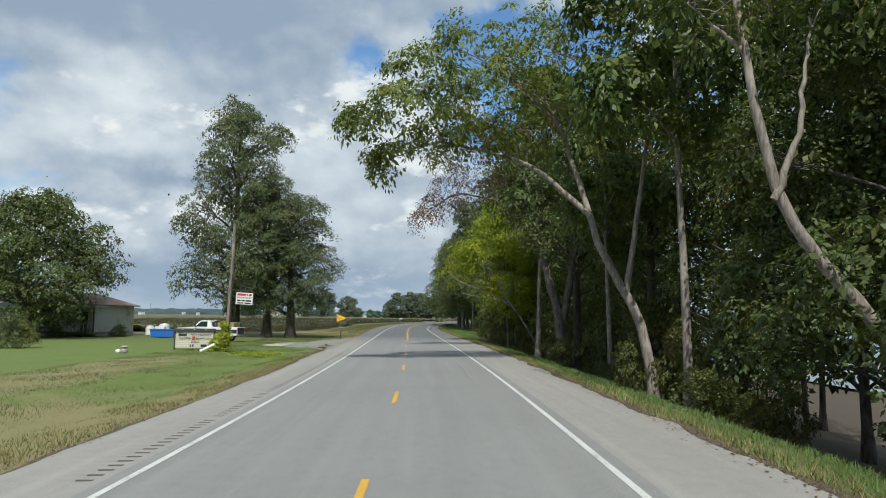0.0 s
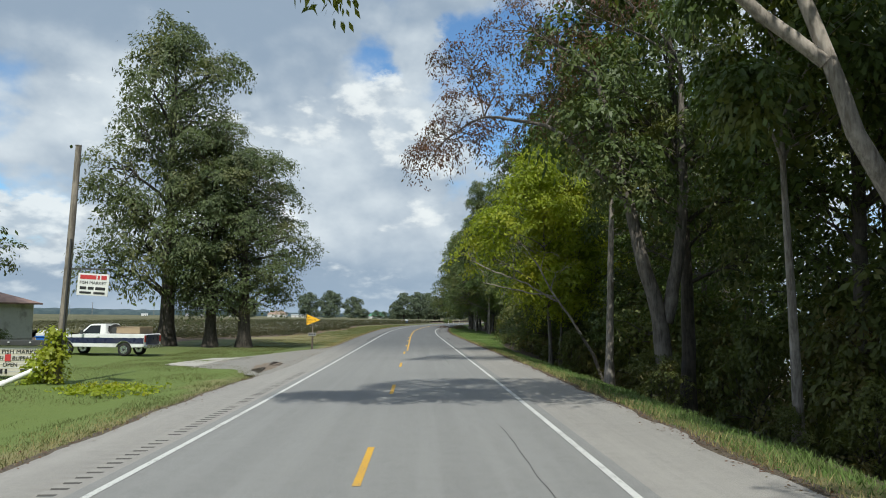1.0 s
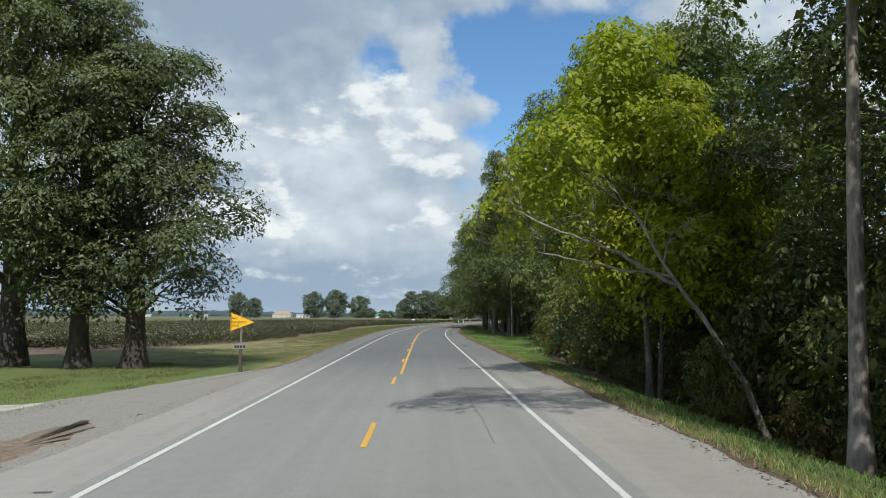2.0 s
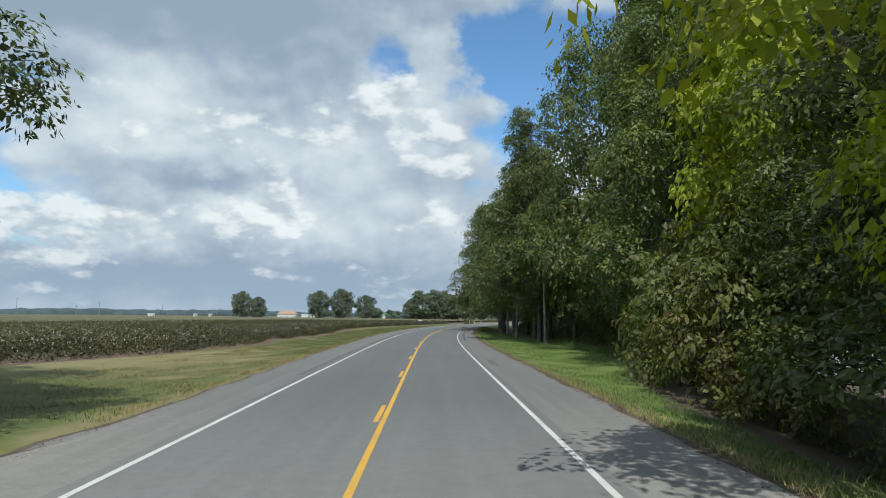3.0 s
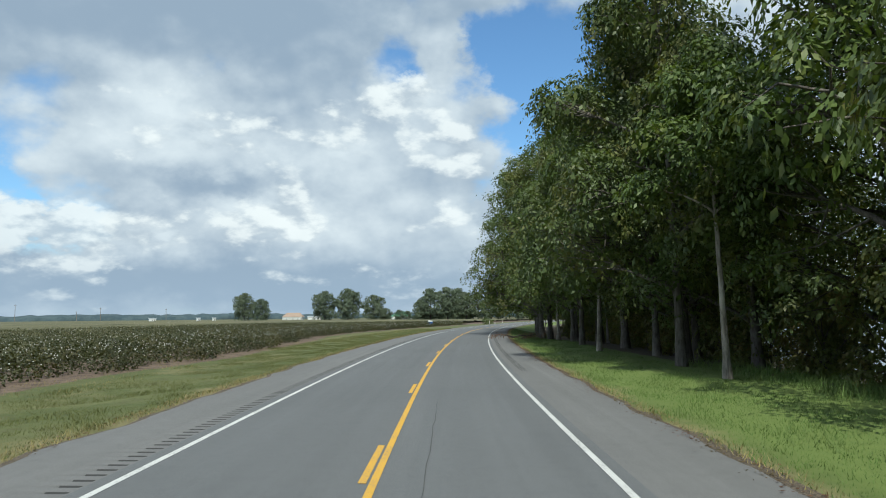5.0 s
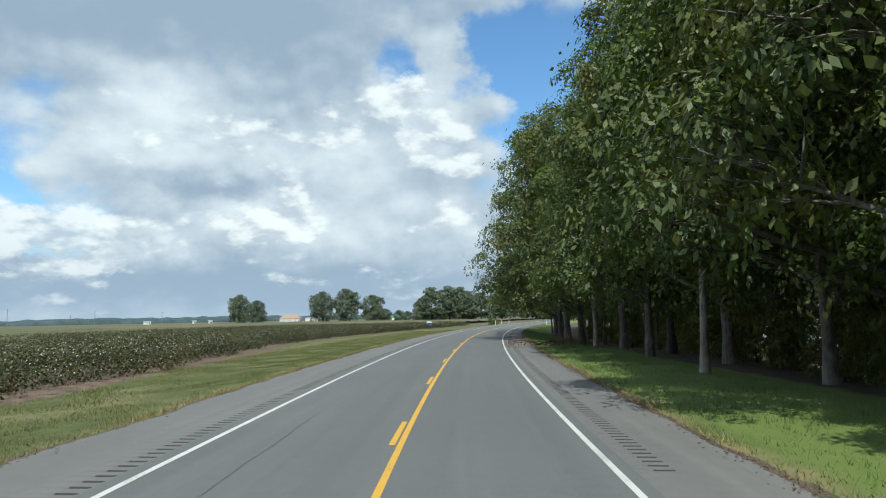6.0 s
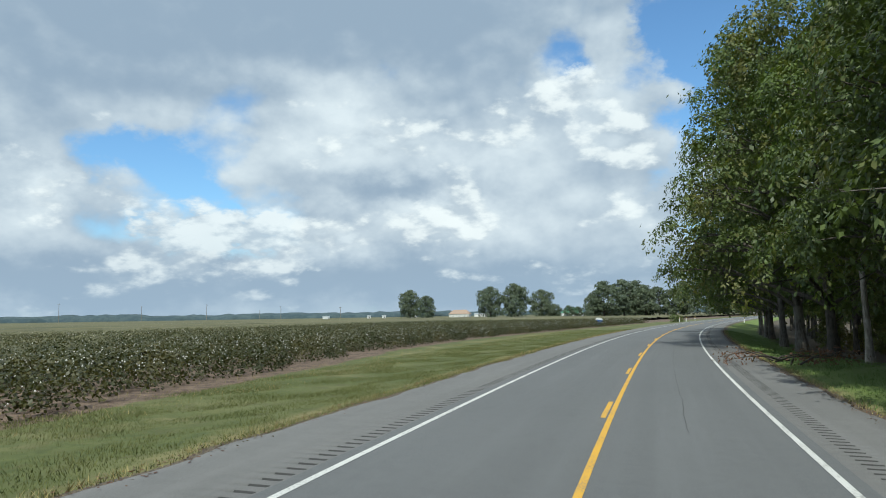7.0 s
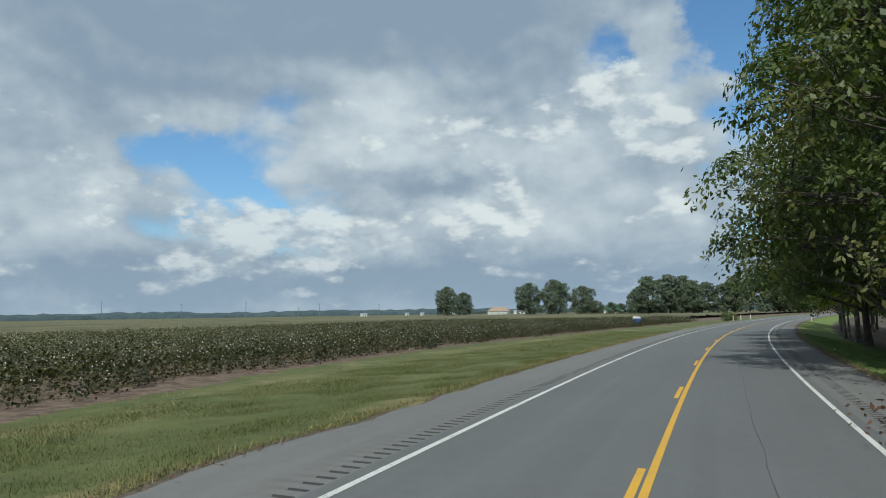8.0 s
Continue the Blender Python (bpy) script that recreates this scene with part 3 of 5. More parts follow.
def line_paint(name, colour, wear):
    def build(N):
        p = where(N)
        n = N.noise(p, 24.0, 5.0, 0.7)
        big = N.noise(p, 0.8, 3.0, 0.6)
        c = N.mix(N.ramp(n, 0.35, 0.7), tuple(v * 0.85 for v in colour), colour)
        c = N.mix(N.math("MULTIPLY", N.ramp(N.math("ADD", n, N.math("MULTIPLY", big, 0.4)), 0.72, 0.86), wear), c, (0.16, 0.155, 0.15))
        return c, 0.7, n, 0.15
    return material(name, build)


WHITE_LINE = line_paint("white_line", (0.62, 0.62, 0.60), 0.8)
YELLOW_LINE = line_paint("yellow_line", (0.66, 0.37, 0.035), 0.7)

LEFT_LINE, RIGHT_LINE, SOLID = -3.512, 3.702, 0.164
S_FROM, S_TO = -60.0, 560.0


def ribbon(name, s, offs, lift, mats, which=None, profile=None):
    """A sheet along the road: rows at s, columns at offs (numbers or arrays), lifted off the banked plane."""
    cols = [np.broadcast_to(np.asarray(o, float), s.shape) for o in offs]
    v, uv = [], []
    for j, o in enumerate(cols):
        x, y = spot_at(s, o)
        z = -np.clip(o, -6, 6) * bank(s) + (lift if np.isscalar(lift) else lift[j])
        if profile is not None:
            z = z + profile[:, j]
        v.append(np.stack([x, y, z], 1))
        uv.append(np.stack([o, s], 1))
    v, uv = np.stack(v, 1).reshape(-1, 3), np.stack(uv, 1).reshape(-1, 2)
    k = len(cols)
    i = (np.arange(len(s) - 1)[:, None] * k + np.arange(k - 1)[None]).ravel()
    faces = np.stack([i, i + 1, i + k + 1, i + k], 1)
    me = mesh_of(name, v, faces, mats, which)
    layer = me.uv_layers.new(name="road")
    layer.data.foreach_set("uv", uv[faces.ravel()].astype(np.float32).ravel())
    return me


def make_road():
    s = np.arange(S_FROM, S_TO, 2.0)
    rng = np.random.default_rng(3)
    fine = np.arange(S_FROM, S_TO, 0.35)

    def ragged(at, amp, seed):
        r = np.random.default_rng(seed)
        raw = r.normal(0, 1, len(fine) + 12)
        soft = np.convolve(raw, np.ones(7) / 7, "same")[6:-6] * 0.7 + np.convolve(raw, np.ones(3) / 3, "same")[6:-6] * 0.5
        return at + amp * soft

    lane = ribbon("road", s, (LEFT_LINE - 0.3, -1.8, 0.0, 1.8, RIGHT_LINE + 0.3), 0.0, (ASPHALT,))
    tagged(new("road", lane), "worn grey asphalt two-lane road", "road", kind="structure")
    wide = np.interp(fine, (-60, 38, 45, 56, 66, 78, 84, 95, 140, 156, 170, 560), (-5.5, -5.5, -5.8, -5.6, -6.2, -6.0, -5.6, -5.7, -5.8, -6.0, -5.75, -5.75))
    tagged(new("shoulder_left", ribbon("shoulder", fine, (ragged(wide, 0.13, 1) - ragged(0.28, 0.10, 7), ragged(wide, 0.13, 1), -4.75), (-0.03, 0.012, 0), (SHOULDER, EDGE_DIRT), np.tile((1, 0), len(fine) - 1))),
           "pale asphalt shoulder with a crumbling edge", "road shoulder", kind="structure")
    tagged(new("shoulder_right", ribbon("shoulder", fine, (4.95, ragged(6.05, 0.13, 2), ragged(6.05, 0.13, 2) + ragged(0.40, 0.12, 8)), (0, 0.012, -0.03), (SHOULDER, EDGE_DIRT), np.tile((0, 1), len(fine) - 1))),
           "pale asphalt shoulder with a crumbling edge", "road shoulder", kind="structure")
    # rumble strips: grooves pressed into the shoulders, floors coloured dark for their own shadow
    for side, a, b, runs in (("left", -4.75, LEFT_LINE - 0.3, ((14, 57), (97, 330))), ("right", RIGHT_LINE + 0.3, 4.95, ((104, 109), (143, 330)))):
        q = np.arange(S_FROM, S_TO, 0.06)
        inside = (np.abs(q - 0) < 0)
        for lo, hi in runs:
            inside = inside | ((q > lo) & (q < hi))
        step = np.round((q - S_FROM) / 0.06).astype(int) % 6
        dip = np.where(inside & (step == 1) & ((q > 60) | (np.random.default_rng(6).uniform(size=len(q)) < 0.9)), -0.03, 0.0)
        if side == "left":
            offs = (a, np.where(q < 60, -4.26, -4.20), np.where(q < 60, -4.24, -4.18), np.where(q < 60, -3.98, -3.86), np.where(q < 60, -3.96, -3.84), b)
        else:
            offs = (a, 4.28, 4.30, 4.64, 4.66, b)
        prof = np.zeros((len(q), 6))
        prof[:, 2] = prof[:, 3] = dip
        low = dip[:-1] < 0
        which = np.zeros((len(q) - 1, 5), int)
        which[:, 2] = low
        me = ribbon("shoulder", q, offs, 0.0, (SHOULDER, GROOVE_SHADE), which.ravel(), prof)
        tagged(new("rumble_strip_" + side, me), "grooves of a rumble strip pressed into the shoulder, their shade painted dark", "rumble strip", kind="structure")
    for name, at in (("edge_line_left", LEFT_LINE), ("edge_line_right", RIGHT_LINE)):
        tagged(new(name, ribbon(name, fine, (at - 0.06, at + 0.06), 0.006, (WHITE_LINE,))), "worn white painted edge line", "road marking", kind="structure")
    solid = np.concatenate([np.arange(76.3, S_TO, 1.0)])
    tagged(new("no_passing_line", ribbon("no_passing_line", solid, (SOLID - 0.06, SOLID + 0.06), 0.006, (YELLOW_LINE,))), "solid yellow no-passing line", "road marking", kind="structure")
    first = 10.998 - 12.19 * 5
    n = 0
    while first + 12.19 * n < 420:
        a = first + 12.19 * n
        n += 1
        if a < S_FROM:
            continue
        me = ribbon("centre_dash", np.linspace(a, a + 3.05, 5), (-0.06, 0.06), 0.006, (YELLOW_LINE,))
        tagged(new("centre_dash", me), "yellow painted centre dash", "road marking", "centre line dashes", "structure")


make_road()

# ---------------------------------------------------------------- water behind the wood
def water(N):
    p = where(N)
    n = N.noise(N.vmath("MULTIPLY", p, (1.0, 2.2, 1.0)), 1.6, 4.0, 0.6)
    return (0.10, 0.115, 0.10), 0.12, n, 0.25


WATER = material("water", water)
tagged(new("water", mesh_of("water", [(48, -400, -5.3), (420, -400, -5.3), (420, 700, -5.3), (48, 700, -5.3)], [(0, 1, 2, 3)], (WATER,))),
       "still grey water of a slough behind the wood", "water", kind="structure")

# ---------------------------------------------------------------- woods beside the road
WOOD = "roadside wood"
KIND = dict(clumps=28, count=46, leaf=0.205, spread=0.72, slim=0.6, fill=150)
OAK = tree("broad_tree", tree_meshes(11, 25, 0.36, 0.20, 8.4, (-1.6, 0.2), (-0.45, 0.0), lobes=24, lobe=0.36, **KIND), BARK_GREY, LEAF_GREEN, "tall broad-leaved tree with a grey trunk at the wood's edge", group=WOOD)
ELM = tree("broad_tree", tree_meshes(14, 24, 0.32, 0.18, 8.0, (-1.0, -0.6), (-0.4, 0.1), lobes=24, lobe=0.36, **KIND), BARK_DARK, LEAF_DARK, "tall dark broad-leaved tree with spreading limbs", group=WOOD)
TALL = tree("tall_tree", tree_meshes(23, 25, 0.25, 0.18, 6.4, (-0.8, 0.5), (-0.3, 0), lobes=21, lobe=0.38, **KIND), BARK_GREY, LEAF_DARK, "tall dark green tree with a straight trunk in the wood", group=WOOD)
BRIGHT = tree("bright_tree", tree_meshes(37, 16.5, 0.15, 0.30, 5.2, (-0.6, 0), (-0.3, 0), lobes=17, lobe=0.38, **KIND), BARK_GREY, LEAF_BRIGHT, "younger tree with sunlit yellow-green leaves", group=WOOD)
SLIM = tree("slim_tree", tree_meshes(53, 16, 0.17, 0.48, 3.8, (-0.5, 0.3), lobes=11, lobe=0.40, **KIND), BARK_PALE, LEAF_GREEN, "slim young tree with a pale trunk", group=WOOD)
SHRUB = tree("shrub", tree_meshes(61, 3.6, 0.05, 0.12, 2.1, lobes=12, clumps=11, count=26, leaf=0.15, spread=0.34, lobe=0.42, slim=0.6, fill=10), BARK_DARK, LEAF_SHRUB, "leafy shrub under the trees", "shrub", "undergrowth")
BACK = tree("inner_tree", tree_meshes(29, 25, 0.22, 0.20, 6.6, (0.4, 0.3), lobes=17, clumps=18, count=22, leaf=0.34, spread=0.75, slim=0.6, fill=8), BARK_DARK, LEAF_DARK, "tall tree deeper in the wood", group=WOOD)
# trees with a growth of their own
ARCH = tree("leaning_tree", shaped_tree(97, [(0.30, [(0, 0, -0.8), (-0.1, 0, 1.2), (-0.6, 0.1, 4.0), (-2.5, 0.3, 7.3), (-3.4, 0.6, 10.4), (-4.6, 1.0, 14.5)]), (0.17, [(-1.3, 0.2, 5.3), (-1.0, 0.1, 7.2), (-0.6, 0, 10.5), (0.2, 0.2, 15)]), (0.15, [(-3.2, 0.5, 9.4), (-6.0, 0.9, 12.0), (-10.5, 1.2, 13.2), (-13.0, 1.4, 12.6)])],
             [(-14.4, -0.2, 13.6, 1.3), (-13.2, 0.8, 12.4, 1.1), (-12.4, -1, 14.8, 1.7), (-10.6, 0.4, 13.2, 1.6), (-9.4, -1.4, 15.2, 1.9), (-8.4, 1, 13.2, 1.7), (-7, -1.2, 15.6, 2.2), (-6, 1.4, 12.8, 1.8), (-4.8, -2.2, 16.8, 2.3), (-3.6, 1.2, 14.6, 2.1), (-2.2, -1.4, 17.6, 2.2), (-6.6, -0.4, 18.6, 2.3), (0.4, -0.8, 16.2, 2), (1.6, -2.4, 13.2, 1.8), (-1.2, -3.4, 13.4, 1.6), (-9.4, 0, 17.8, 2.1), (0.6, -0.2, 19.4, 2.2), (-11.6, 1, 16.8, 1.8), (-5.2, 2.6, 16, 2), (-8.6, 2.4, 15.6, 1.9)], clumps=30, leaf=0.2, fill=60), BARK_PALE, LEAF_LIGHT, "grey-barked tree arching far out over the road", group=WOOD)
LEANER = tree("leaning_tree", shaped_tree(98, [(0.24, [(0, 0, -0.6), (-1.1, 0, 3.4), (-2.4, 0.2, 5.3), (-4.1, 0.3, 7.2), (-4.8, 0.5, 11.0), (-5.2, 0.8, 15.5)]), (0.11, [(-4.3, 0.3, 7.8), (-3.6, 0.2, 9.6), (-3.0, 0.6, 13.0)])],
               [(-6.2, 0.8, 13.2, 1.8), (-4.2, 2.2, 14.6, 2.0), (-2.4, 0.4, 13.8, 1.9), (-6.8, 2.0, 16.2, 2.0), (-4.6, -0.6, 17.2, 2.0), (-2.0, 1.6, 16.6, 1.9)]), BARK_PALE, LEAF_DARK, "mottled tree leaning towards the road", group=WOOD)
BROWN = tree("brown_tree", shaped_tree(41, [(0.42, [(0, 0, -0.7), (0.05, 0, 2.2), (-0.25, 0, 4.4), (-0.9, 0.1, 6.2), (-1.5, 0.2, 9.8), (-2.6, 0.6, 14.5)]), (0.30, [(0.1, 0, 3.6), (0.55, -0.1, 5.6), (0.9, -0.2, 9.0), (1.0, 0.2, 15.0)]), (0.13, [(-1.4, 0.2, 8.8), (-4.2, 1.6, 12.4), (-7.4, 2.8, 13.4), (-9.4, 3.2, 12.2)])],
              [(-10.0, 3.3, 11.4, 1.2), (-9.4, 4.2, 12.6, 1.2), (-8.4, 2.6, 13.6, 1.4), (-7.0, 3.8, 12.8, 1.5), (-6.6, 1.8, 14.8, 1.7), (-5.2, 3.0, 13.4, 1.5), (-4.8, 1.0, 15.6, 1.8), (-3.4, 2.2, 14.0, 1.6), (-3.2, 0.2, 17.4, 1.9), (-2.4, 2.4, 11.8, 1.4), (-1.2, 1.4, 18.4, 1.9), (-5.8, 2.0, 17.6, 1.7), (-8.4, 3.2, 16.0, 1.5)],
              clumps=30, count=36, leaf=0.14, spread=0.6, slim=0.45, fill=0), BARK_GREY, LEAF_BROWN, "large forked tree with thin reddish-brown leaves", group=WOOD)
IVY = tree("dark_tree", shaped_tree(43, [(0.34, [(0, 0, -0.7), (0.1, 0.1, 5.0), (0.0, 0.2, 10.0), (-0.4, 0.4, 17.0)])],
            [(-4.6, -0.6, 12.2, 1.7), (-3.2, -1.2, 10.8, 1.8), (-2.6, 0.4, 13.6, 2.0), (-4.2, 0.6, 15.0, 2.0), (-1.8, -1.0, 9.6, 1.7), (1.4, 0.6, 8.6, 1.7), (-0.4, -1.4, 11.4, 1.9), (-2.0, 1.2, 12.8, 1.9), (1.8, 0.0, 12.2, 1.9), (0.2, 1.6, 14.4, 2.0), (-1.2, -0.6, 16.2, 2.0), (1.2, 0.2, 17.2, 1.9), (2.2, -0.8, 6.6, 1.4), (3.2, 0.8, 10.4, 2.0), (4.2, -0.4, 13.0, 2.2), (3.0, 0.6, 15.6, 2.2)], clumps=30, fill=70), BARK_DARK, LEAF_DARK, "dark-trunked tree with heavy shaded foliage", group=WOOD)
DEAD = tree("bare_tree", shaped_tree(83, [(0.13, [(0, 0, -0.6), (-0.9, 0.1, 2.0), (-2.4, 0, 4.4), (-3.6, 0, 6.0), (-4.6, 0.1, 8.0)]), (0.07, [(-3.2, 0, 5.4), (-5.2, 0, 6.5), (-7.4, -0.1, 7.3), (-8.8, -0.2, 8.0)]), (0.06, [(-3.4, 0, 5.7), (-5.4, 0.3, 6.0), (-8.0, 0.2, 6.6)])],
            [(-8.6, -0.2, 8.1, 0.7), (-7.6, 0.2, 7.0, 0.8), (-6.2, -0.1, 7.6, 0.9), (-5.0, 0.3, 8.6, 1.0), (-4.0, -0.4, 8.4, 0.9), (-3.0, 0.4, 7.6, 0.8), (-6.4, 0.4, 6.2, 0.7)], clumps=12, count=0), BARK_PALE, None, "dead leafless tree with pale spreading branches", group=WOOD)


def make_wood():
    rng = np.random.default_rng(9)
    # trees that stand out along the walk
    for ob, s, off, turn, scale, tall in (
            (LEANER, 21.6, 14.3, 0, 1.0, 1.0), (SLIM, 35.6, 12.8, 40, 1.5, 1.1), (ARCH, 38.7, 12.3, 0, 1.0, 1.0), (SLIM, 47.0, 12.4, 60, 1.1, 1.1),
            (BROWN, 55.4, 11.2, 0, 1.0, 1.0), (IVY, 56.2, 12.5, 0, 1.0, 1.0), (IVY, 48.5, 15.6, 120, 1.0, 1.05), (BACK, 44.0, 19.0, 40, 0.95, 0.95), (BACK, 53.0, 19.5, 100, 0.95, 0.95), (SLIM, 62.6, 10.8, 200, 1.35, 1.2), (OAK, 66.0, 17.6, 30, 0.85, 0.9), (DEAD, 71.0, 13.0, 0, 1.0, 1.0),
            (BRIGHT, 75.6, 10.2, 0, 1.06, 0.90), (BRIGHT, 77.4, 11.2, 150, 0.9, 0.96), (ELM, 84.0, 14.0, 60, 0.8, 0.72), (BRIGHT, 96.0, 15.5, 60, 1.05, 1.25), (ELM, 90.0, 15.6, 140, 0.75, 0.85),
            (OAK, 119.0, 21.0, 0, 1.1, 1.16), (ELM, 126.5, 20.5, 40, 1.12, 1.2), (OAK, 133.5, 18.5, -30, 1.1, 1.15), (TALL, 112.0, 22.0, 0, 1.1, 1.15), (OAK, 104.0, 19.0, 20, 0.9, 1.0),
            (SLIM, 139.4, 12.2, 0, 0.95, 0.95), (TALL, 146.8, 12.6, 20, 1.0, 1.08), (ELM, 152.0, 14.4, 5, 0.95, 1.02), (SLIM, 162.8, 11.4, 200, 1.1, 1.1), (TALL, 157.7, 14.2, -30, 0.95, 1.05),
            (OAK, 168.5, 14.4, -15, 0.9, 1.0), (TALL, 174.9, 11.9, 70, 0.95, 1.0), (ELM, 179.0, 14.2, -15, 0.9, 1.0), (TALL, 185.6, 12.4, -60, 0.95, 0.98), (OAK, 190.0, 13.2, 25, 0.9, 0.98), (SLIM, 197.5, 12.0, 20, 1.2, 1.1),
            (ELM, 205.0, 11.6, -10, 1.1, 0.95), (OAK, 214.0, 11.0, 10, 1.15, 0.92), (TALL, 224.0, 10.8, 10, 1.2, 0.88), (OAK, 232.5, 11.6, -20, 0.95, 0.92), (ELM, 243.0, 11.2, 20, 1.0, 0.92), (TALL, 248.0, 11.0, 40, 1.0, 0.95),
            (BRIGHT, 257.0, 10.6, 0, 1.05, 0.95), (BRIGHT, 266.0, 11.5, 30, 0.9, 0.9), (TALL, 278.0, 11.2, 90, 0.9, 0.85), (BRIGHT, 292.0, 11.8, 10, 0.95, 0.9), (OAK, 306.0, 12.0, 30, 0.8, 0.8)):
        stand(ob, s, off, turn, scale, tall)
    kinds = (OAK, TALL, ELM, SLIM, TALL)
    for row, (base, step) in enumerate(((16.5, 7.5), (22.0, 8.5), (29.0, 10.0))):
        s = -30.0 + row * 2.5
        while s < 330:
            edge = base if s < 92 or s > 150 else max(base, float(wood_edge(s)) + 2.5 + row * 6)
            if not (row == 2 and (s > 240 or 20 < s < 92)) and not (row == 0 and 42 < s < 66):
                ob = kinds[rng.integers(0, 5)] if row == 0 and s < 190 else BACK
                args = (s + rng.uniform(-1.5, 1.5), edge + rng.uniform(-0.8, 1.8), rng.uniform(-60, 60), rng.uniform(0.78, 0.98), rng.uniform(0.85, 1.02))
                if row == 2 or not 87 < s < 106:                            # the clearing stays sunny
                    stand(ob, *args)
            s += step * rng.uniform(0.75, 1.25)
    for s, off in ((-24, 15.5), (-16, 16), (-8, 16.2), (0, 16.4), (8, 17.5), (14, 18), (28, 17)):
        stand((OAK, TALL, ELM)[int(s) % 3], s, off, rng.uniform(-40, 40), 0.9, 0.95)
    for i in range(150):
        s = -20 + i * 1.75 + rng.uniform(-1.0, 1.0)
        off = float(wood_edge(s)) + rng.uniform(2.2, 8.0)
        if s > 133 and (rng.uniform() < 0.55 or off < 15.5):
            off = rng.uniform(16.5, 24)
        if 108 < s < 150:
            off = max(off, float(wood_edge(s)) + 1.0)
        k = rng.uniform(0.35, 0.75) if s < 88 and off < 13 else rng.uniform(0.5, 1.05)
        stand(SHRUB, s, off, rng.uniform(0, 360), k, rng.uniform(0.8, 1.35))
    # undergrowth that closes the view to the water
    for i in range(16):
        stand(SHRUB, 46 + i * 2.6 + rng.uniform(-0.8, 0.8), rng.uniform(14.5, 19.0), rng.uniform(0, 360), rng.uniform(1.0, 1.6), 1.2)
    # thick bush where the clearing opens
    for s, off, k in ((95, 10.6, 1.2), (98, 11.6, 1.5), (101, 12.6, 1.4), (104.5, 13.8, 1.5), (107.5, 15.4, 1.3), (96.5, 13.5, 1.9), (101.5, 15.5, 2.0), (91, 10.5, 1.3), (110.5, 17.0, 1.2), (114, 18.5, 1.4), (118, 19.0, 1.2), (122, 19.5, 1.3), (126, 19.2, 1.3), (130, 19.0, 1.4), (134, 18.4, 1.2), (138, 18.0, 1.3), (143, 17.8, 1.2), (148, 17.5, 1.3), (155, 17.5, 1.3), (161, 17.5, 1.2), (168, 17.5, 1.3), (175, 18, 1.3), (183, 17.5, 1.3)):
        stand(SHRUB, s, off, rng.uniform(0, 360), k, 1.15)


make_wood()

# ---------------------------------------------------------------- trees in the yard
YARD = "yard trees"
PECAN = tree("pecan_tree", tree_meshes(71, 24, 0.60, 0.19, 6.4, (0.3, 0), lobes=32, clumps=30, count=48, leaf=0.21, slim=0.5, lobe=0.37, taper=0.12, spread=0.74, fill=80), BARK_DARK, LEAF_PECAN, "large pecan tree with a dark trunk on the lawn", group=YARD)
for s, off, turn, scale, tall in ((80.4, -12.2, 200, 0.88, 0.76), (80.0, -14.6, 130, 0.80, 0.94), (81.0, -18.2, 260, 1.04, 1.06)):
    stand(PECAN, s, off, turn, scale, tall)
SHADE = tree("shade_tree", tree_meshes(77, 14.5, 0.42, 0.18, 8.5, lobes=30, clumps=28, count=44, leaf=0.23, lobe=0.34, taper=0.2, spread=0.74, slim=0.6, fill=160), BARK_DARK, LEAF_DARK, "round dense shade tree beside the house", group=YARD)
for s, off, turn, scale, tall in ((72.5, -35.3, 0, 1.04, 0.92), (76.0, -47.0, 90, 1.0, 0.95)):
    stand(SHADE, s, off, turn, scale, tall)


# ---------------------------------------------------------------- cotton field
def canopy(N):
    p = where(N)
    a = N.noise(p, 4.0, 5.0, 0.7)
    b = N.noise(N.vmath("MULTIPLY", p, (1.0, 0.25, 1.0)), 0.03, 4.0, 0.6)
    w = N.noise(p, 7.0, 2.0, 0.5)
    c = N.mix(N.ramp(a, 0.35, 0.65), (0.024, 0.028, 0.010), (0.080, 0.076, 0.032))
    c = N.mix(N.math("MULTIPLY", N.ramp(b, 0.3, 0.6), 0.55), c, (0.17, 0.155, 0.07))
    c = N.mix(N.math("MULTIPLY", N.ramp(w, 0.66, 0.72), 0.5), c, (0.55, 0.53, 0.48))
    return c, 0.95, a, 1.0


CANOPY = material("cotton_canopy", canopy)
BOLL = paint("cotton_boll", (0.60, 0.585, 0.55), 0.9, 0.1, 30.0, dirty=0.1)


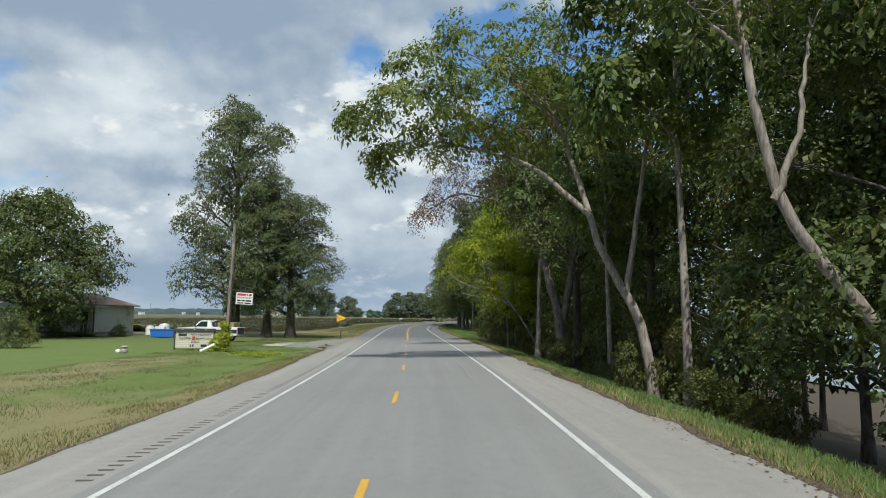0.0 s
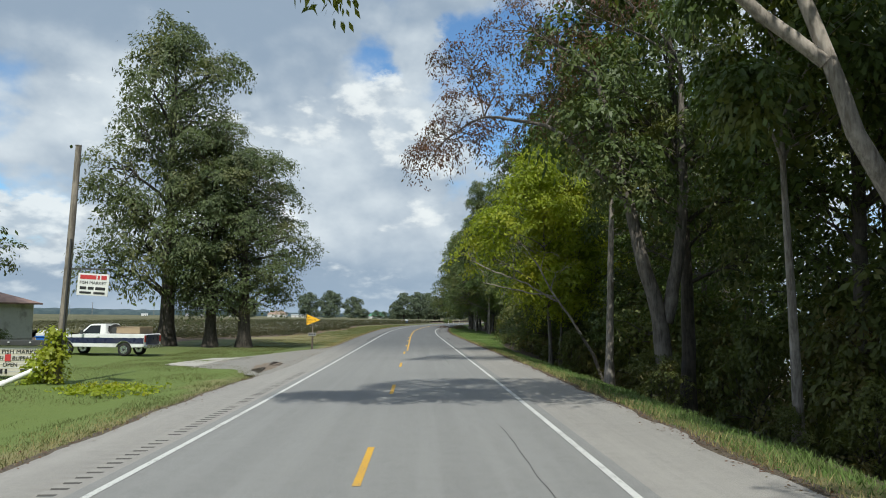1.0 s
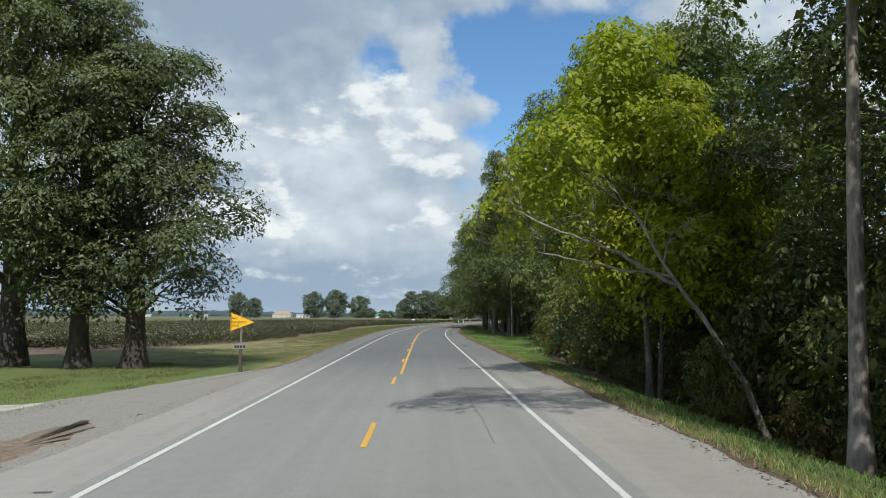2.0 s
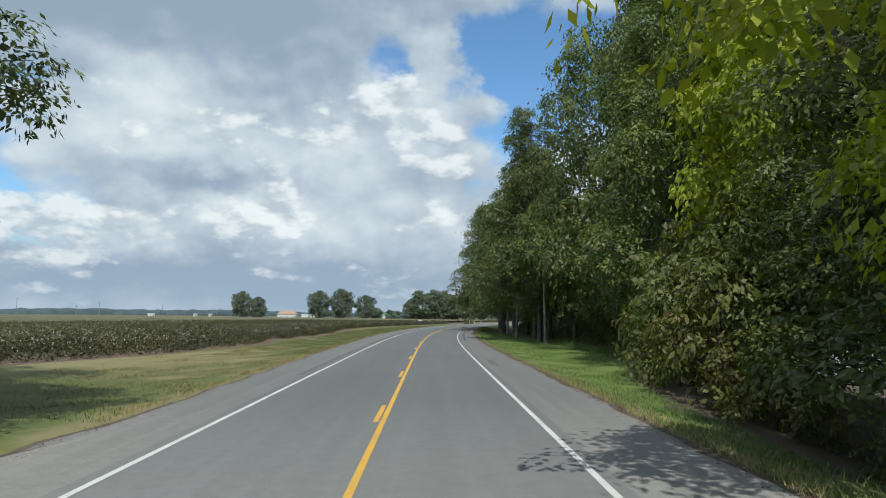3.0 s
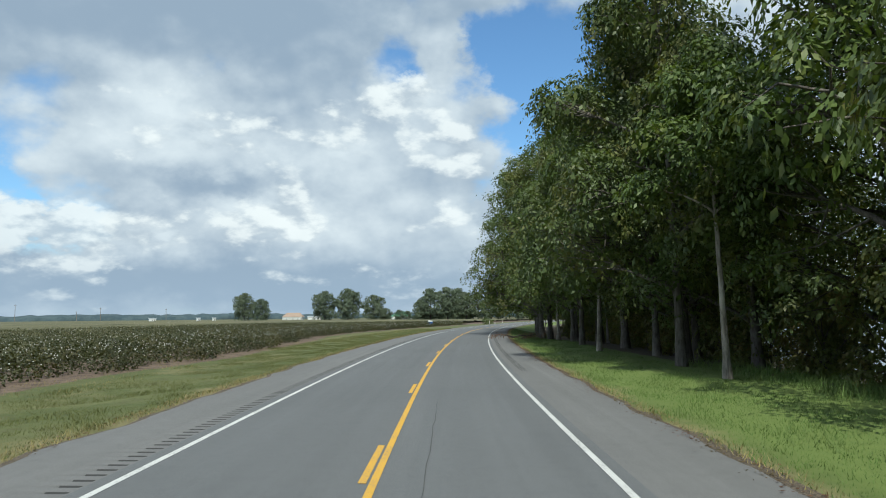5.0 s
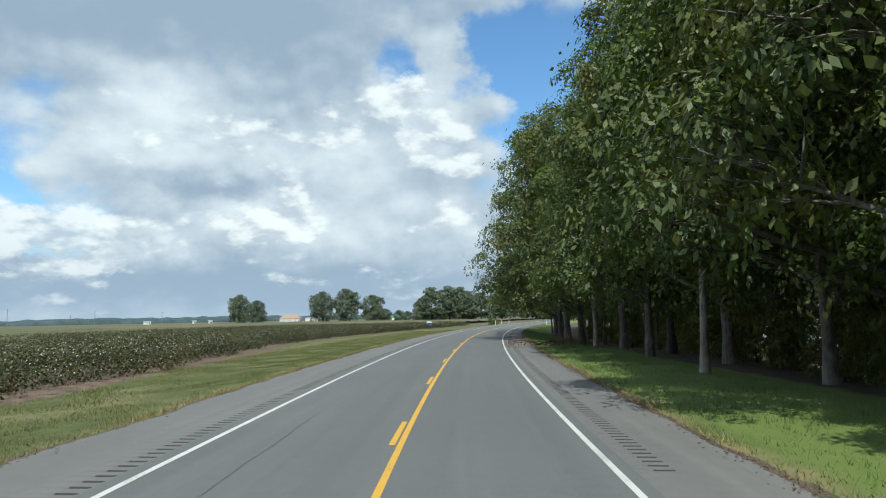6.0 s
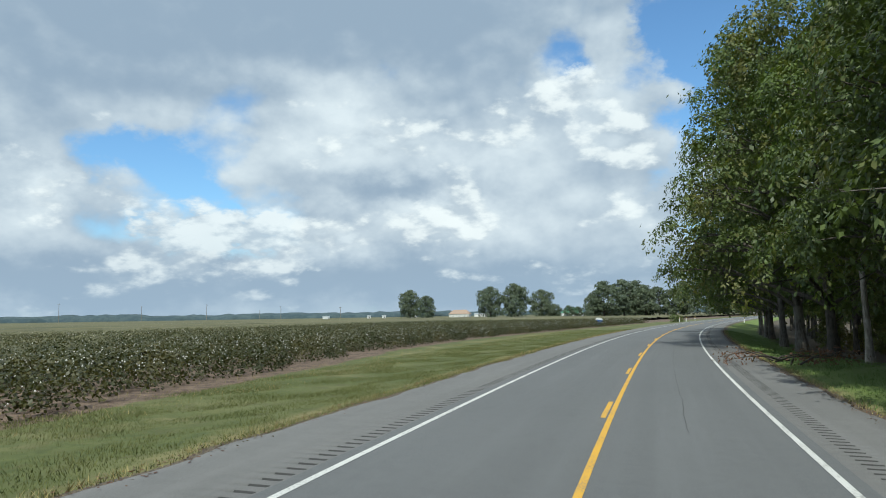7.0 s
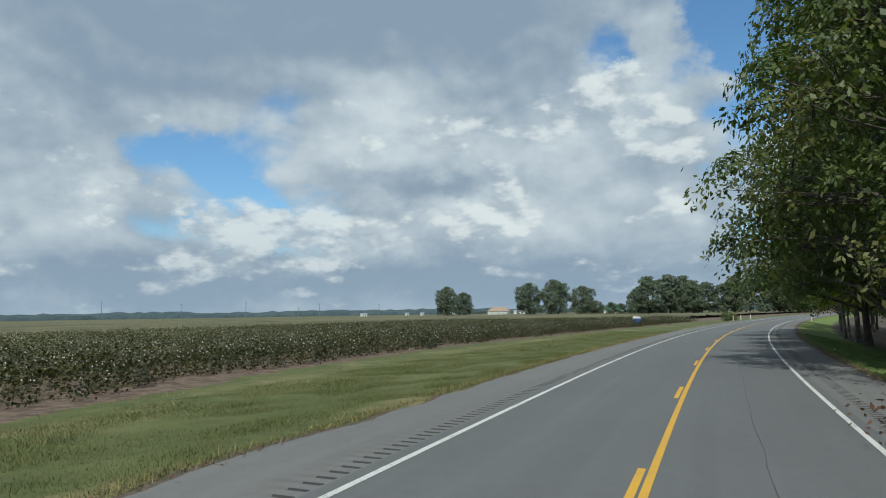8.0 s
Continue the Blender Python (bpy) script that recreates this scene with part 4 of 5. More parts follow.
def make_field():
    rng = np.random.default_rng(4)
    xs = np.concatenate([-np.geomspace(3600, 64, 60), np.arange(-62, 60, 1.6)])
    ys = np.concatenate([np.arange(97, 360, 2.0), np.geomspace(362, 2400, 60)])
    X, Y = np.meshgrid(xs, ys)
    s, off = along(X.ravel(), Y.ravel())
    keep = (off < crop_edge(s) - 7.0)
    z = 0.66 + rng.normal(0, 0.10, len(s)) - 0.12 * np.cos(off * 2 * np.pi / 0.97)
    v = np.stack([X.ravel(), Y.ravel(), z], 1)
    w = len(xs)
    i = (np.arange(len(ys) - 1)[:, None] * w + np.arange(w - 1)[None]).ravel()
    f = np.stack([i, i + 1, i + w + 1, i + w], 1)
    f = f[keep[f].all(1)]
    used, inv = np.unique(f, return_inverse=True)
    me = mesh_of("cotton_canopy", v[used], inv.reshape(-1, 4), (CANOPY,), smooth=True)
    tagged(new("cotton_field", me), "broad field of dark green cotton reaching the horizon", "crop field", kind="stuff")
    # plants of the nearer rows
    rows = []
    for k in range(60):
        step = 0.55 if k < 14 else 0.9 if k < 30 else 1.3
        q = np.arange(97, 330, step)
        q = q + rng.uniform(-0.2, 0.2, len(q))
        o = crop_edge(q) - 0.45 - 0.97 * k + rng.normal(0, 0.09, len(q)) + 0.5 * np.sin(q * 0.5 + 1.3 * np.sin(q * 0.17)) * (k < 2)
        rows.append(np.stack([q, o, np.full(len(q), k)], 1)[rng.uniform(size=len(q)) > (0.25 if k < 1 else 0.04)])
    rows = np.concatenate(rows)
    x, y = spot_at(rows[:, 0], rows[:, 1])
    far = rows[:, 2] >= 14
    tall = rng.uniform(0.82, 1.34, len(x)) * np.where(rows[:, 2] < 1, 0.92, 1.0)
    base = ground_z(rows[:, 0], rows[:, 1])
    vs, fs, n = [], [], 0
    for lo, hi, count, size in ((0.0, 0.30, 16, 0.13), (0.10, 0.45, 13, 0.125), (0.45, 0.75, 16, 0.13), (0.75, 1.0, 14, 0.12)):
        pick = rows[:, 2] < 3 if lo < 0.05 else ~far if lo < 0.4 else np.ones(len(x), bool)
        c = np.stack([x, y, base + tall * (lo + hi) / 2], 1)[pick]
        lv, lf = leaves(rng, c, np.full(len(c), 0.20), count, size, 0.2, 0.75, 0.55)
        vs.append(lv), fs.append(lf + n)
        n += len(lv)
    tagged(new("cotton_plants", mesh_of("cotton_plants", np.concatenate(vs), np.concatenate(fs), (LEAF_COTTON,))), "rows of leafy cotton plants along the field's edge", "cotton", kind="stuff")
    # bolls
    m = rng.uniform(size=len(x)) < np.where(far, 0.25, 0.5)
    c = np.repeat(np.stack([x, y, base + tall * 0.72], 1)[m], 3, axis=0)
    c = c + rng.normal(0, 0.17, c.shape) * np.array([1, 1, 1.0])
    r = rng.uniform(0.022, 0.045, len(c))[:, None, None]
    octa = np.array([(1, 0, 0), (0, 1, 0), (-1, 0, 0), (0, -1, 0), (0, 0, 1), (0, 0, -1)], float)
    v = (c[:, None] + octa[None] * r).reshape(-1, 3)
    tri = np.array([(0, 1, 4), (1, 2, 4), (2, 3, 4), (3, 0, 4), (1, 0, 5), (2, 1, 5), (3, 2, 5), (0, 3, 5)])
    f = (tri[None] + 6 * np.arange(len(c))[:, None, None]).reshape(-1, 3)
    tagged(new("cotton_bolls", mesh_of("cotton_bolls", v, f, (BOLL,))), "open white cotton bolls among the leaves", "cotton", kind="stuff")


make_field()


# ---------------------------------------------------------------- grass and litter
def grass_mat(name, low, high, dull=0.5):
    def build(N):
        g = N.add("ShaderNodeNewGeometry")
        c = N.mix(g.outputs["Random Per Island"], low, high)
        big = N.noise(g.outputs["Position"], 0.3, 4.0, 0.6)
        c = N.mix(N.math("MULTIPLY", N.ramp(big, 0.42, 0.62), dull), c, (0.14, 0.14, 0.05))
        return c, 0.8, None, 0
    return material(name, build)


GRASS = grass_mat("grass", (0.066, 0.082, 0.019), (0.124, 0.136, 0.037))
LUSH = grass_mat("lush_grass", (0.072, 0.128, 0.024), (0.118, 0.19, 0.040), 0.25)
STRAW = grass_mat("straw", (0.22, 0.18, 0.07), (0.36, 0.30, 0.13))


def blades(rng, s, off, height, width):
    """One bent triangle a blade."""
    x, y = spot_at(s, off)
    z = ground_z(s, off)
    n = len(s)
    a = rng.uniform(0, 2 * np.pi, n)
    side = np.stack([np.cos(a), np.sin(a), np.zeros(n)], 1) * (width * rng.uniform(0.6, 1.3, n))[:, None]
    lean = rng.normal(0, 0.45, (n, 2)) * height[:, None]
    foot_ = np.stack([x, y, z - 0.02], 1)
    tip = foot_ + np.concatenate([lean, height[:, None]], 1)
    v = np.stack([foot_ - side, foot_ + side, tip], 1).reshape(-1, 3)
    return v, np.arange(n * 3).reshape(-1, 3)


def make_grass():
    rng = np.random.default_rng(12)

    def strip(n, s0, s1, o0, o1, h0, h1, w, patch=0.0):
        s = rng.uniform(s0, s1, n)
        o = o0 + (o1 - o0) * rng.uniform(size=n)
        h = rng.uniform(h0, h1, n) * (0.7 + 0.6 * (np.sin(s * 1.1 + 2 * np.sin(o * 1.7)) * 0.5 + 0.5))
        return blades(rng, s, o, h, w)

    green = [strip(60000, 0, 60, -5.75, -15, 0.04, 0.10, 0.010), strip(150000, 165, 215, -5.9, -13.5, 0.03, 0.09, 0.007), strip(60000, 112, 165, -6.1, -12.2, 0.04, 0.10, 0.009), strip(30000, 215, 260, -6.1, -13.5, 0.05, 0.12, 0.010), strip(16000, 60, 84, -8.4, -14, 0.05, 0.11, 0.011),
             strip(14000, 84, 112, -6.1, -13, 0.04, 0.09, 0.010)]
    lush = [strip(34000, 0, 98, 6.3, 8.8, 0.06, 0.16, 0.012), strip(46000, 98, 140, 6.3, 15, 0.05, 0.11, 0.011), strip(44000, 140, 250, 6.3, 12.5, 0.05, 0.15, 0.012), strip(9000, 108, 150, 13.0, 18, 0.2, 0.55, 0.012)]
    tagged(new("lush_grass", mesh_of("lush_grass", *joined(lush), (LUSH,))), "fresh green grass below the wood", "grass", kind="stuff")
    tagged(new("grass", mesh_of("grass", *joined(green), (GRASS,))), "short green roadside grass", "grass", kind="stuff")
    dry = [strip(5000, 0, 45, -5.6, -7.4, 0.04, 0.13, 0.009), strip(7000, 0, 98, 6.15, 6.9, 0.08, 0.2, 0.01), strip(6000, 95, 250, 6.15, 6.6, 0.05, 0.14, 0.01), strip(7000, 84, 250, -5.95, -6.5, 0.05, 0.16, 0.01),
           strip(7000, 112, 250, -11, -15, 0.06, 0.14, 0.01), strip(16000, 86, 124, -6.5, -15, 0.04, 0.11, 0.01)]
    tagged(new("dry_grass", mesh_of("dry_grass", *joined(dry), (STRAW,))), "straw-coloured dry grass along the road's edge", "grass", kind="stuff")
    # fallen leaves and crumbs along the asphalt
    n = 16000
    s = rng.uniform(0, 250, n)
    right = rng.uniform(size=n) < 0.6
    o = np.where(right, 6.1 + rng.normal(0, 0.16, n), -5.75 + rng.normal(0, 0.16, n) - 0.25 * (s > 95))
    x, y = spot_at(s, o)
    c = np.stack([x, y, -np.clip(o, -6, 6) * bank(s) + 0.012 + rng.uniform(0, 0.03, n)], 1)
    v, f = leaves(rng, c, np.full(n, 0.001), 1, 0.075, 0.0, 0.6)
    v = v.reshape(-1, 4, 3)
    v[:, :, 2] = c[:, None, 2] + (v[:, :, 2] - c[:, None, 2]) * 0.3
    tagged(new("leaf_litter", mesh_of("leaf_litter", v.reshape(-1, 3), f, (LEAF_BROWN,))), "fallen brown leaves along the road's edge", "leaf litter", kind="stuff")


make_grass()


# ---------------------------------------------------------------- yard: paints
WHITE = paint("white_paint", (0.74, 0.74, 0.72), 0.45, 0.08, 4.0)
CHALK = paint("weathered_white_boards", (0.60, 0.60, 0.57), 0.8, 0.2, 5.0, dirty=0.5)
NAVY = paint("navy_paint", (0.018, 0.022, 0.06), 0.3, 0.1, 3.0)
CHROME = paint("chrome", (0.62, 0.62, 0.62), 0.22, 0.1, 8.0, metal=1.0)
RUBBER = paint("tyre_rubber", (0.018, 0.018, 0.018), 0.85, 0.2, 14.0)
GLASS = paint("dark_glass", (0.012, 0.015, 0.018), 0.06, 0.0, 2.0, dirty=0.05)
RED = paint("red_plastic", (0.35, 0.02, 0.02), 0.35, 0.1)
INK = paint("black_letters", (0.02, 0.02, 0.02), 0.6, 0.1)
RED_INK = paint("red_letters", (0.50, 0.04, 0.04), 0.6, 0.1)
CRATE = paint("raw_plywood", (0.42, 0.31, 0.20), 0.8, 0.2, 9.0)
CREAM = paint("cream_sign_board", (0.56, 0.52, 0.42), 0.6, 0.15, 5.0, dirty=0.5)
STEEL = paint("galvanised_steel", (0.34, 0.34, 0.33), 0.5, 0.2, 12.0, metal=0.6)
DARK_STEEL = paint("dark_steel", (0.05, 0.05, 0.05), 0.6, 0.2, 10.0)
YELLOW = paint("yellow_sign", (0.92, 0.50, 0.02), 0.45, 0.08, 6.0, dirty=0.2)
BLUE = paint("blue_plastic", (0.02, 0.13, 0.50), 0.4, 0.1)
ROOF_RED = paint("rusty_roof", (0.26, 0.17, 0.15), 0.75, 0.25, 5.0)
ROOF_TIN = paint("tin_roof", (0.42, 0.44, 0.45), 0.5, 0.2, 5.0, metal=0.4)
ROOF_GREEN = paint("green_roof", (0.10, 0.30, 0.17), 0.5, 0.1)
ROOF_TAN = paint("tan_roof", (0.33, 0.24, 0.18), 0.8, 0.15)
WALL_GREY = paint("grey_boards", (0.25, 0.25, 0.24), 0.85, 0.2, 6.0)
CONCRETE = paint("concrete", (0.40, 0.38, 0.34), 0.9, 0.2, 8.0, dirty=0.5)
OLD_WOOD = bark("weathered_pole_wood", (0.10, 0.085, 0.07), (0.26, 0.225, 0.185))
DARK_WOOD = bark("dark_post_wood", (0.05, 0.04, 0.03), (0.12, 0.095, 0.075))


def gravel(N):
    p = where(N)
    a = N.noise(p, 26.0, 4.0, 0.7)
    b = N.noise(p, 1.3, 5.0, 0.6)
    c = N.mix(N.ramp(a, 0.3, 0.7), (0.15, 0.142, 0.13), (0.30, 0.285, 0.26))
    c = N.mix(N.math("MULTIPLY", N.ramp(b, 0.52, 0.7), 0.5), c, (0.22, 0.165, 0.12))
    return c, 0.95, a, 0.8


GRAVEL = material("gravel", gravel)


def cyl(bm, r, depth, m, seg=20, r2=None):
    made = bmesh.ops.create_cone(bm, cap_ends=True, segments=seg, radius1=r, radius2=r if r2 is None else r2, depth=depth)
    bmesh.ops.transform(bm, matrix=m, verts=made["verts"])
    return bm


def prism(outline, y0, y1, bevel=0.0):
    """An x-z outline pushed from y0 to y1."""
    bm = bmesh.new()
    a = [bm.verts.new((x, y0, z)) for x, z in outline]
    b = [bm.verts.new((x, y1, z)) for x, z in outline]
    n = len(outline)
    bm.faces.new(a)
    bm.faces.new(b[::-1])
    for i in range(n):
        bm.faces.new((a[i], b[i], b[(i + 1) % n], a[(i + 1) % n]))
    bmesh.ops.recalc_face_normals(bm, faces=bm.faces)
    if bevel:
        es = [e for e in bm.edges if e.calc_face_angle(0) > 0.5]
        bmesh.ops.bevel(bm, geom=es, offset=bevel, segments=2, affect="EDGES", profile=0.6)
    return bm


def words(text, size, mat, name, parent, m, depth=0.006, width=None):
    """Raised letters in the built-in font, as a mesh; they stand in the x-z plane and face -y."""
    cu = bpy.data.curves.new("text", "FONT")
    cu.body, cu.size, cu.extrude, cu.align_x = text, size, depth, "CENTER"
    tmp = bpy.data.objects.new("text", cu)
    me = bpy.data.meshes.new_from_object(tmp)
    bpy.data.objects.remove(tmp)
    k = 1.0
    if width:
        xs = [v.co.x for v in me.vertices]
        k = width / (max(xs) - min(xs))
    me.transform(m @ pose(0, 0, 0, 90, 0, 0) @ Matrix.Diagonal((k, 1, 1, 1)))
    me.materials.clear()
    return part(name, me, mat, parent)


def pickup():
    x, y = -19.2, 67.2
    s, off = along(x, y)
    ob = thing("pickup_truck", pose(x, y, zg(s, off), 0, 0, -6), "old white and navy pickup truck parked on the lawn", "pickup truck")

    def arch(cx, r=0.47, z0=0.50):
        a0 = math.asin((z0 - 0.38) / r)
        return [(cx + r * math.cos(t), 0.38 + r * math.sin(t)) for t in np.linspace(a0, math.pi - a0, 9)]

    low = [(2.70, 0.52)] + arch(1.55) + arch(-1.95) + [(-2.70, 0.52), (-2.78, 0.70), (-2.76, 1.06), (-2.60, 1.14), (-1.20, 1.22), (0.45, 1.22), (0.52, 1.26), (2.72, 1.26), (2.76, 1.20), (2.76, 0.60)]
    part("body", prism(low, -0.95, 0.95, 0.03), WHITE, ob)
    band = [(2.74, 0.72)] + [p for p in arch(1.55, 0.50, 0.72)] + [p for p in arch(-1.95, 0.50, 0.72)] + [(-2.74, 0.72), (-2.74, 1.02), (2.74, 1.04)]
    for side in (-1, 1):
        part("side_stripe", prism(band, side * 0.952 - 0.006, side * 0.952 + 0.006), NAVY, ob, "navy blue lower side panel")
    cab = bmesh.new()
    ring = [(-1.28, 1.20, 0.90), (-0.62, 1.80, 0.74), (0.28, 1.82, 0.74), (0.44, 1.20, 0.90)]
    left = [cab.verts.new((px, -w, z)) for px, z, w in ring]
    right = [cab.verts.new((px, w, z)) for px, z, w in ring]
    cab.faces.new(left), cab.faces.new(right[::-1])
    for i in range(4):
        cab.faces.new((left[i], right[i], right[(i + 1) % 4], left[(i + 1) % 4]))
    bmesh.ops.recalc_face_normals(cab, faces=cab.faces)
    bmesh.ops.bevel(cab, geom=list(cab.edges), offset=0.045, segments=2, affect="EDGES")
    body_cab = part("cab", cab, WHITE, ob)
    for side in (-1, 1):
        w = bmesh.new()
        pts = [(-1.00, 1.27), (-0.58, 1.71), (0.02, 1.73), (0.06, 1.27)]
        vs = [w.verts.new((px, side * (0.905 - (z - 1.2) * 0.262 + 0.004), z)) for px, z in pts]
        w.faces.new(vs if side < 0 else vs[::-1])
        got = bmesh.ops.extrude_face_region(w, geom=w.faces[:])
        bmesh.ops.translate(w, verts=[v for v in got["geom"] if isinstance(v, bmesh.types.BMVert)], vec=(0, side * 0.006, 0))
        part("side_window", w, GLASS, body_cab, "dark side window")
        part("mirror", boxed(-0.98, -0.84, side * 1.10 - 0.06, side * 1.10 + 0.06, 1.24, 1.44, 0.02), DARK_STEEL, body_cab)
        part("door_handle", boxed(-0.08, 0.10, side * 0.962 - 0.012, side * 0.962 + 0.012, 1.05, 1.09, 0.008), CHROME, ob)
        part("tail_light", boxed(2.72, 2.785, side * 0.84 - 0.08, side * 0.84 + 0.08, 0.80, 1.18, 0.015), RED, ob, "red tail light")
    wind = bmesh.new()
    vs = [wind.verts.new(c) for c in ((-1.245, -0.80, 1.27), (-1.245, 0.80, 1.27), (-0.70, 0.68, 1.765), (-0.70, -0.68, 1.765))]
    wind.faces.new(vs)
    got = bmesh.ops.extrude_face_region(wind, geom=wind.faces[:])
    bmesh.ops.translate(wind, verts=[v for v in got["geom"] if isinstance(v, bmesh.types.BMVert)], vec=(-0.02, 0, 0.018))
    part("windscreen", wind, GLASS, body_cab)
    part("rear_window", boxed(0.375, 0.40, -0.6, 0.6, 1.32, 1.68, 0.004, None), GLASS, body_cab)
    part("bed_floor", boxed(0.62, 2.62, -0.80, 0.80, 1.262, 1.275), DARK_STEEL, ob, "dark open load bed")
    part("tailgate", boxed(2.755, 2.785, -0.72, 0.72, 0.66, 1.22, 0.012), NAVY, ob, "navy tailgate")
    part("rear_bumper", boxed(2.74, 2.95, -0.93, 0.93, 0.46, 0.64, 0.03), CHROME, ob)
    part("front_bumper", boxed(-2.92, -2.74, -0.95, 0.95, 0.46, 0.68, 0.04), CHROME, ob)
    part("grille", boxed(-2.80, -2.76, -0.62, 0.62, 0.74, 1.02, 0.01), DARK_STEEL, ob)
    for side in (-1, 1):
        part("headlight", boxed(-2.81, -2.76, side * 0.78 - 0.13, side * 0.78 + 0.13, 0.78, 1.0, 0.015), CHROME, ob)
        for cx in (-1.95, 1.55):
            m = pose(cx, side * 0.82, 0.38, 90, 0, 0)
            bm = bmesh.new()
            cyl(bm, 0.38, 0.24, m, 28)
            bmesh.ops.bevel(bm, geom=[e for e in bm.edges if e.calc_face_angle(0) > 1.0], offset=0.05, segments=3, affect="EDGES")
            wheel = part("wheel", bm, RUBBER, ob, "black tyre")
            part("rim", cyl(bmesh.new(), 0.23, 0.252, m, 20), CHROME, wheel, "bright steel rim")
            part("hub", cyl(bmesh.new(), 0.07, 0.275, m, 12), DARK_STEEL, wheel)
    box_m = pose(x, y, zg(s, off), 0, 0, -6)
    crate = thing("plywood_crate", box_m, "raw plywood crate standing in the truck bed", "crate")
    for name, b in (("side_board", (0.95, 2.35, -0.72, -0.70, 1.275, 1.62)), ("side_board", (0.95, 2.35, 0.70, 0.72, 1.275, 1.62)), ("end_board", (0.95, 0.97, -0.70, 0.70, 1.275, 1.62)),
                    ("end_board", (2.33, 2.35, -0.70, 0.70, 1.275, 1.62)), ("lid", (0.92, 2.38, -0.75, 0.75, 1.62, 1.65))):
        part(name, boxed(*b, bevel=0.004), CRATE, crate)
    spare = thing("spare_wheel", box_m, "dark spare wheel lying in the truck bed", "wheel")
    tyre = cyl(bmesh.new(), 0.34, 0.2, pose(0.78, -0.55, 1.46, 90, 0, 12), 24)
    bmesh.ops.bevel(tyre, geom=[e for e in tyre.edges if e.calc_face_angle(0) > 1.0], offset=0.04, segments=2, affect="EDGES")
    part("tyre", tyre, RUBBER, spare)
    part("rim", cyl(bmesh.new(), 0.19, 0.215, pose(0.78, -0.55, 1.46, 90, 0, 12), 16), DARK_STEEL, spare)


pickup()


def pole_and_signs():
    px, py, pz = foot(50.4, -11.5)
    pole = thing("utility_pole", pose(px, py, pz), "weathered grey wooden pole with an iron sign arm", "pole")
    t = np.linspace(0, 1, 9)
    path = np.stack([0.30 * t, 0.05 * np.sin(t * 3), -0.6 + t * 8.9], 1)
    part("shaft", mesh_of("shaft", *tube(path, 0.145 - 0.045 * t, 12), (OLD_WOOD,), smooth=True), None, pole)
    part("cap", cyl(bmesh.new(), 0.105, 0.03, pose(0.30, 0, 8.30)), OLD_WOOD, pole)
    part("sign_arm", boxed(0.05, 1.62, -0.025, 0.025, 3.94, 3.99, 0.006), DARK_STEEL, pole, "dark iron sign arm")
    part("stay_wire", mesh_of("stay_wire", *tube([(0.2, 0, 4.6), (0.9, 0, 4.28), (1.6, 0, 3.98)], (0.008,) * 3, 5), (DARK_STEEL,)), None, pole)
    part("conduit", mesh_of("conduit", *tube([(0.20, -0.12, 1.2), (0.24, -0.12, 3.2), (0.29, -0.11, 5.0)], (0.035,) * 3, 8), (DARK_STEEL,)), None, pole)
    sign = thing("hanging_sign", pose(px, py, pz), "white hanging sign of a fish market in red and black letters", "sign")
    part("panel", boxed(0.36, 1.44, -0.012, 0.012, 3.10, 3.86, 0.004, pose(0, 0, 0, 0, 3, 0)), WHITE, sign)
    tilt = pose(0, 0, 0, 0, 3, 0)
    for a, b in ((0.44, 1.00), (1.04, 1.12), (1.17, 1.36)):
        part("name_bar", boxed(a, b, -0.020, -0.013, 3.66, 3.80, 0, tilt), RED_INK, sign, "red bar in place of a name")
    words("FISH MARKET", 0.15, INK, "lettering", sign, tilt @ pose(0.90, -0.018, 3.49, 0, 0, 0), 0.004, 0.92)
    for a, b in ((0.46, 0.68), (0.74, 0.94), (1.00, 1.34)):
        part("number_bar", boxed(a, b, -0.020, -0.013, 3.30, 3.40, 0, tilt), INK, sign, "black bar in place of a number")
    for a, b in ((0.46, 0.86), (0.95, 1.34)):
        part("small_print_bar", boxed(a, b, -0.020, -0.013, 3.16, 3.23, 0, tilt), INK, sign)
    for cx in (0.44, 1.36):
        part("hanger", mesh_of("hanger", *tube([(cx + 0.17, 0, 3.80), (cx + 0.17, 0, 3.95)], (0.008, 0.008), 5), (DARK_STEEL,)), None, sign)
    # letter board on the ground
    bx, by, bz = foot(51.9, -13.9)
    board = thing("letter_board", pose(bx, by, bz, 0, 0, 4), "cream changeable letter board of a fish market on the grass", "sign")
    part("face", boxed(-1.22, 1.22, -0.06, 0.06, 0.14, 1.22, 0.01), CREAM, board)
    for z in np.linspace(0.30, 1.10, 7):
        part("letter_track", boxed(-1.20, 1.20, -0.072, -0.061, z - 0.008, z + 0.008), WHITE, board)
    part("top_rail", boxed(-1.34, 1.30, -0.16, 0.16, 1.22, 1.42, 0.02), DARK_STEEL, board, "dark lamp box along the top")
    for cx in (-1.27, 1.27):
        part("end_post", boxed(cx - 0.045, cx + 0.045, -0.10, 0.10, -0.1, 1.62 if cx < 0 else 1.34, 0.01), DARK_STEEL, board)
    for cx in (-0.75, 0.0, 0.75):
        part("bulb", cyl(bmesh.new(), 0.03, 0.05, pose(cx, -0.17, 1.34, 90, 0, 0), 10), WHITE, board)
    part("name_bar", boxed(-1.02, -0.50, -0.085, -0.073, 0.93, 1.09), INK, board, "black bar in place of a name")
    words("FISH MARKET", 0.2, INK, "lettering", board, pose(0.42, -0.078, 0.93), 0.004, 1.35)
    words("CATFISH", 0.2, INK, "lettering", board, pose(-0.58, -0.078, 0.70), 0.004, 0.76)
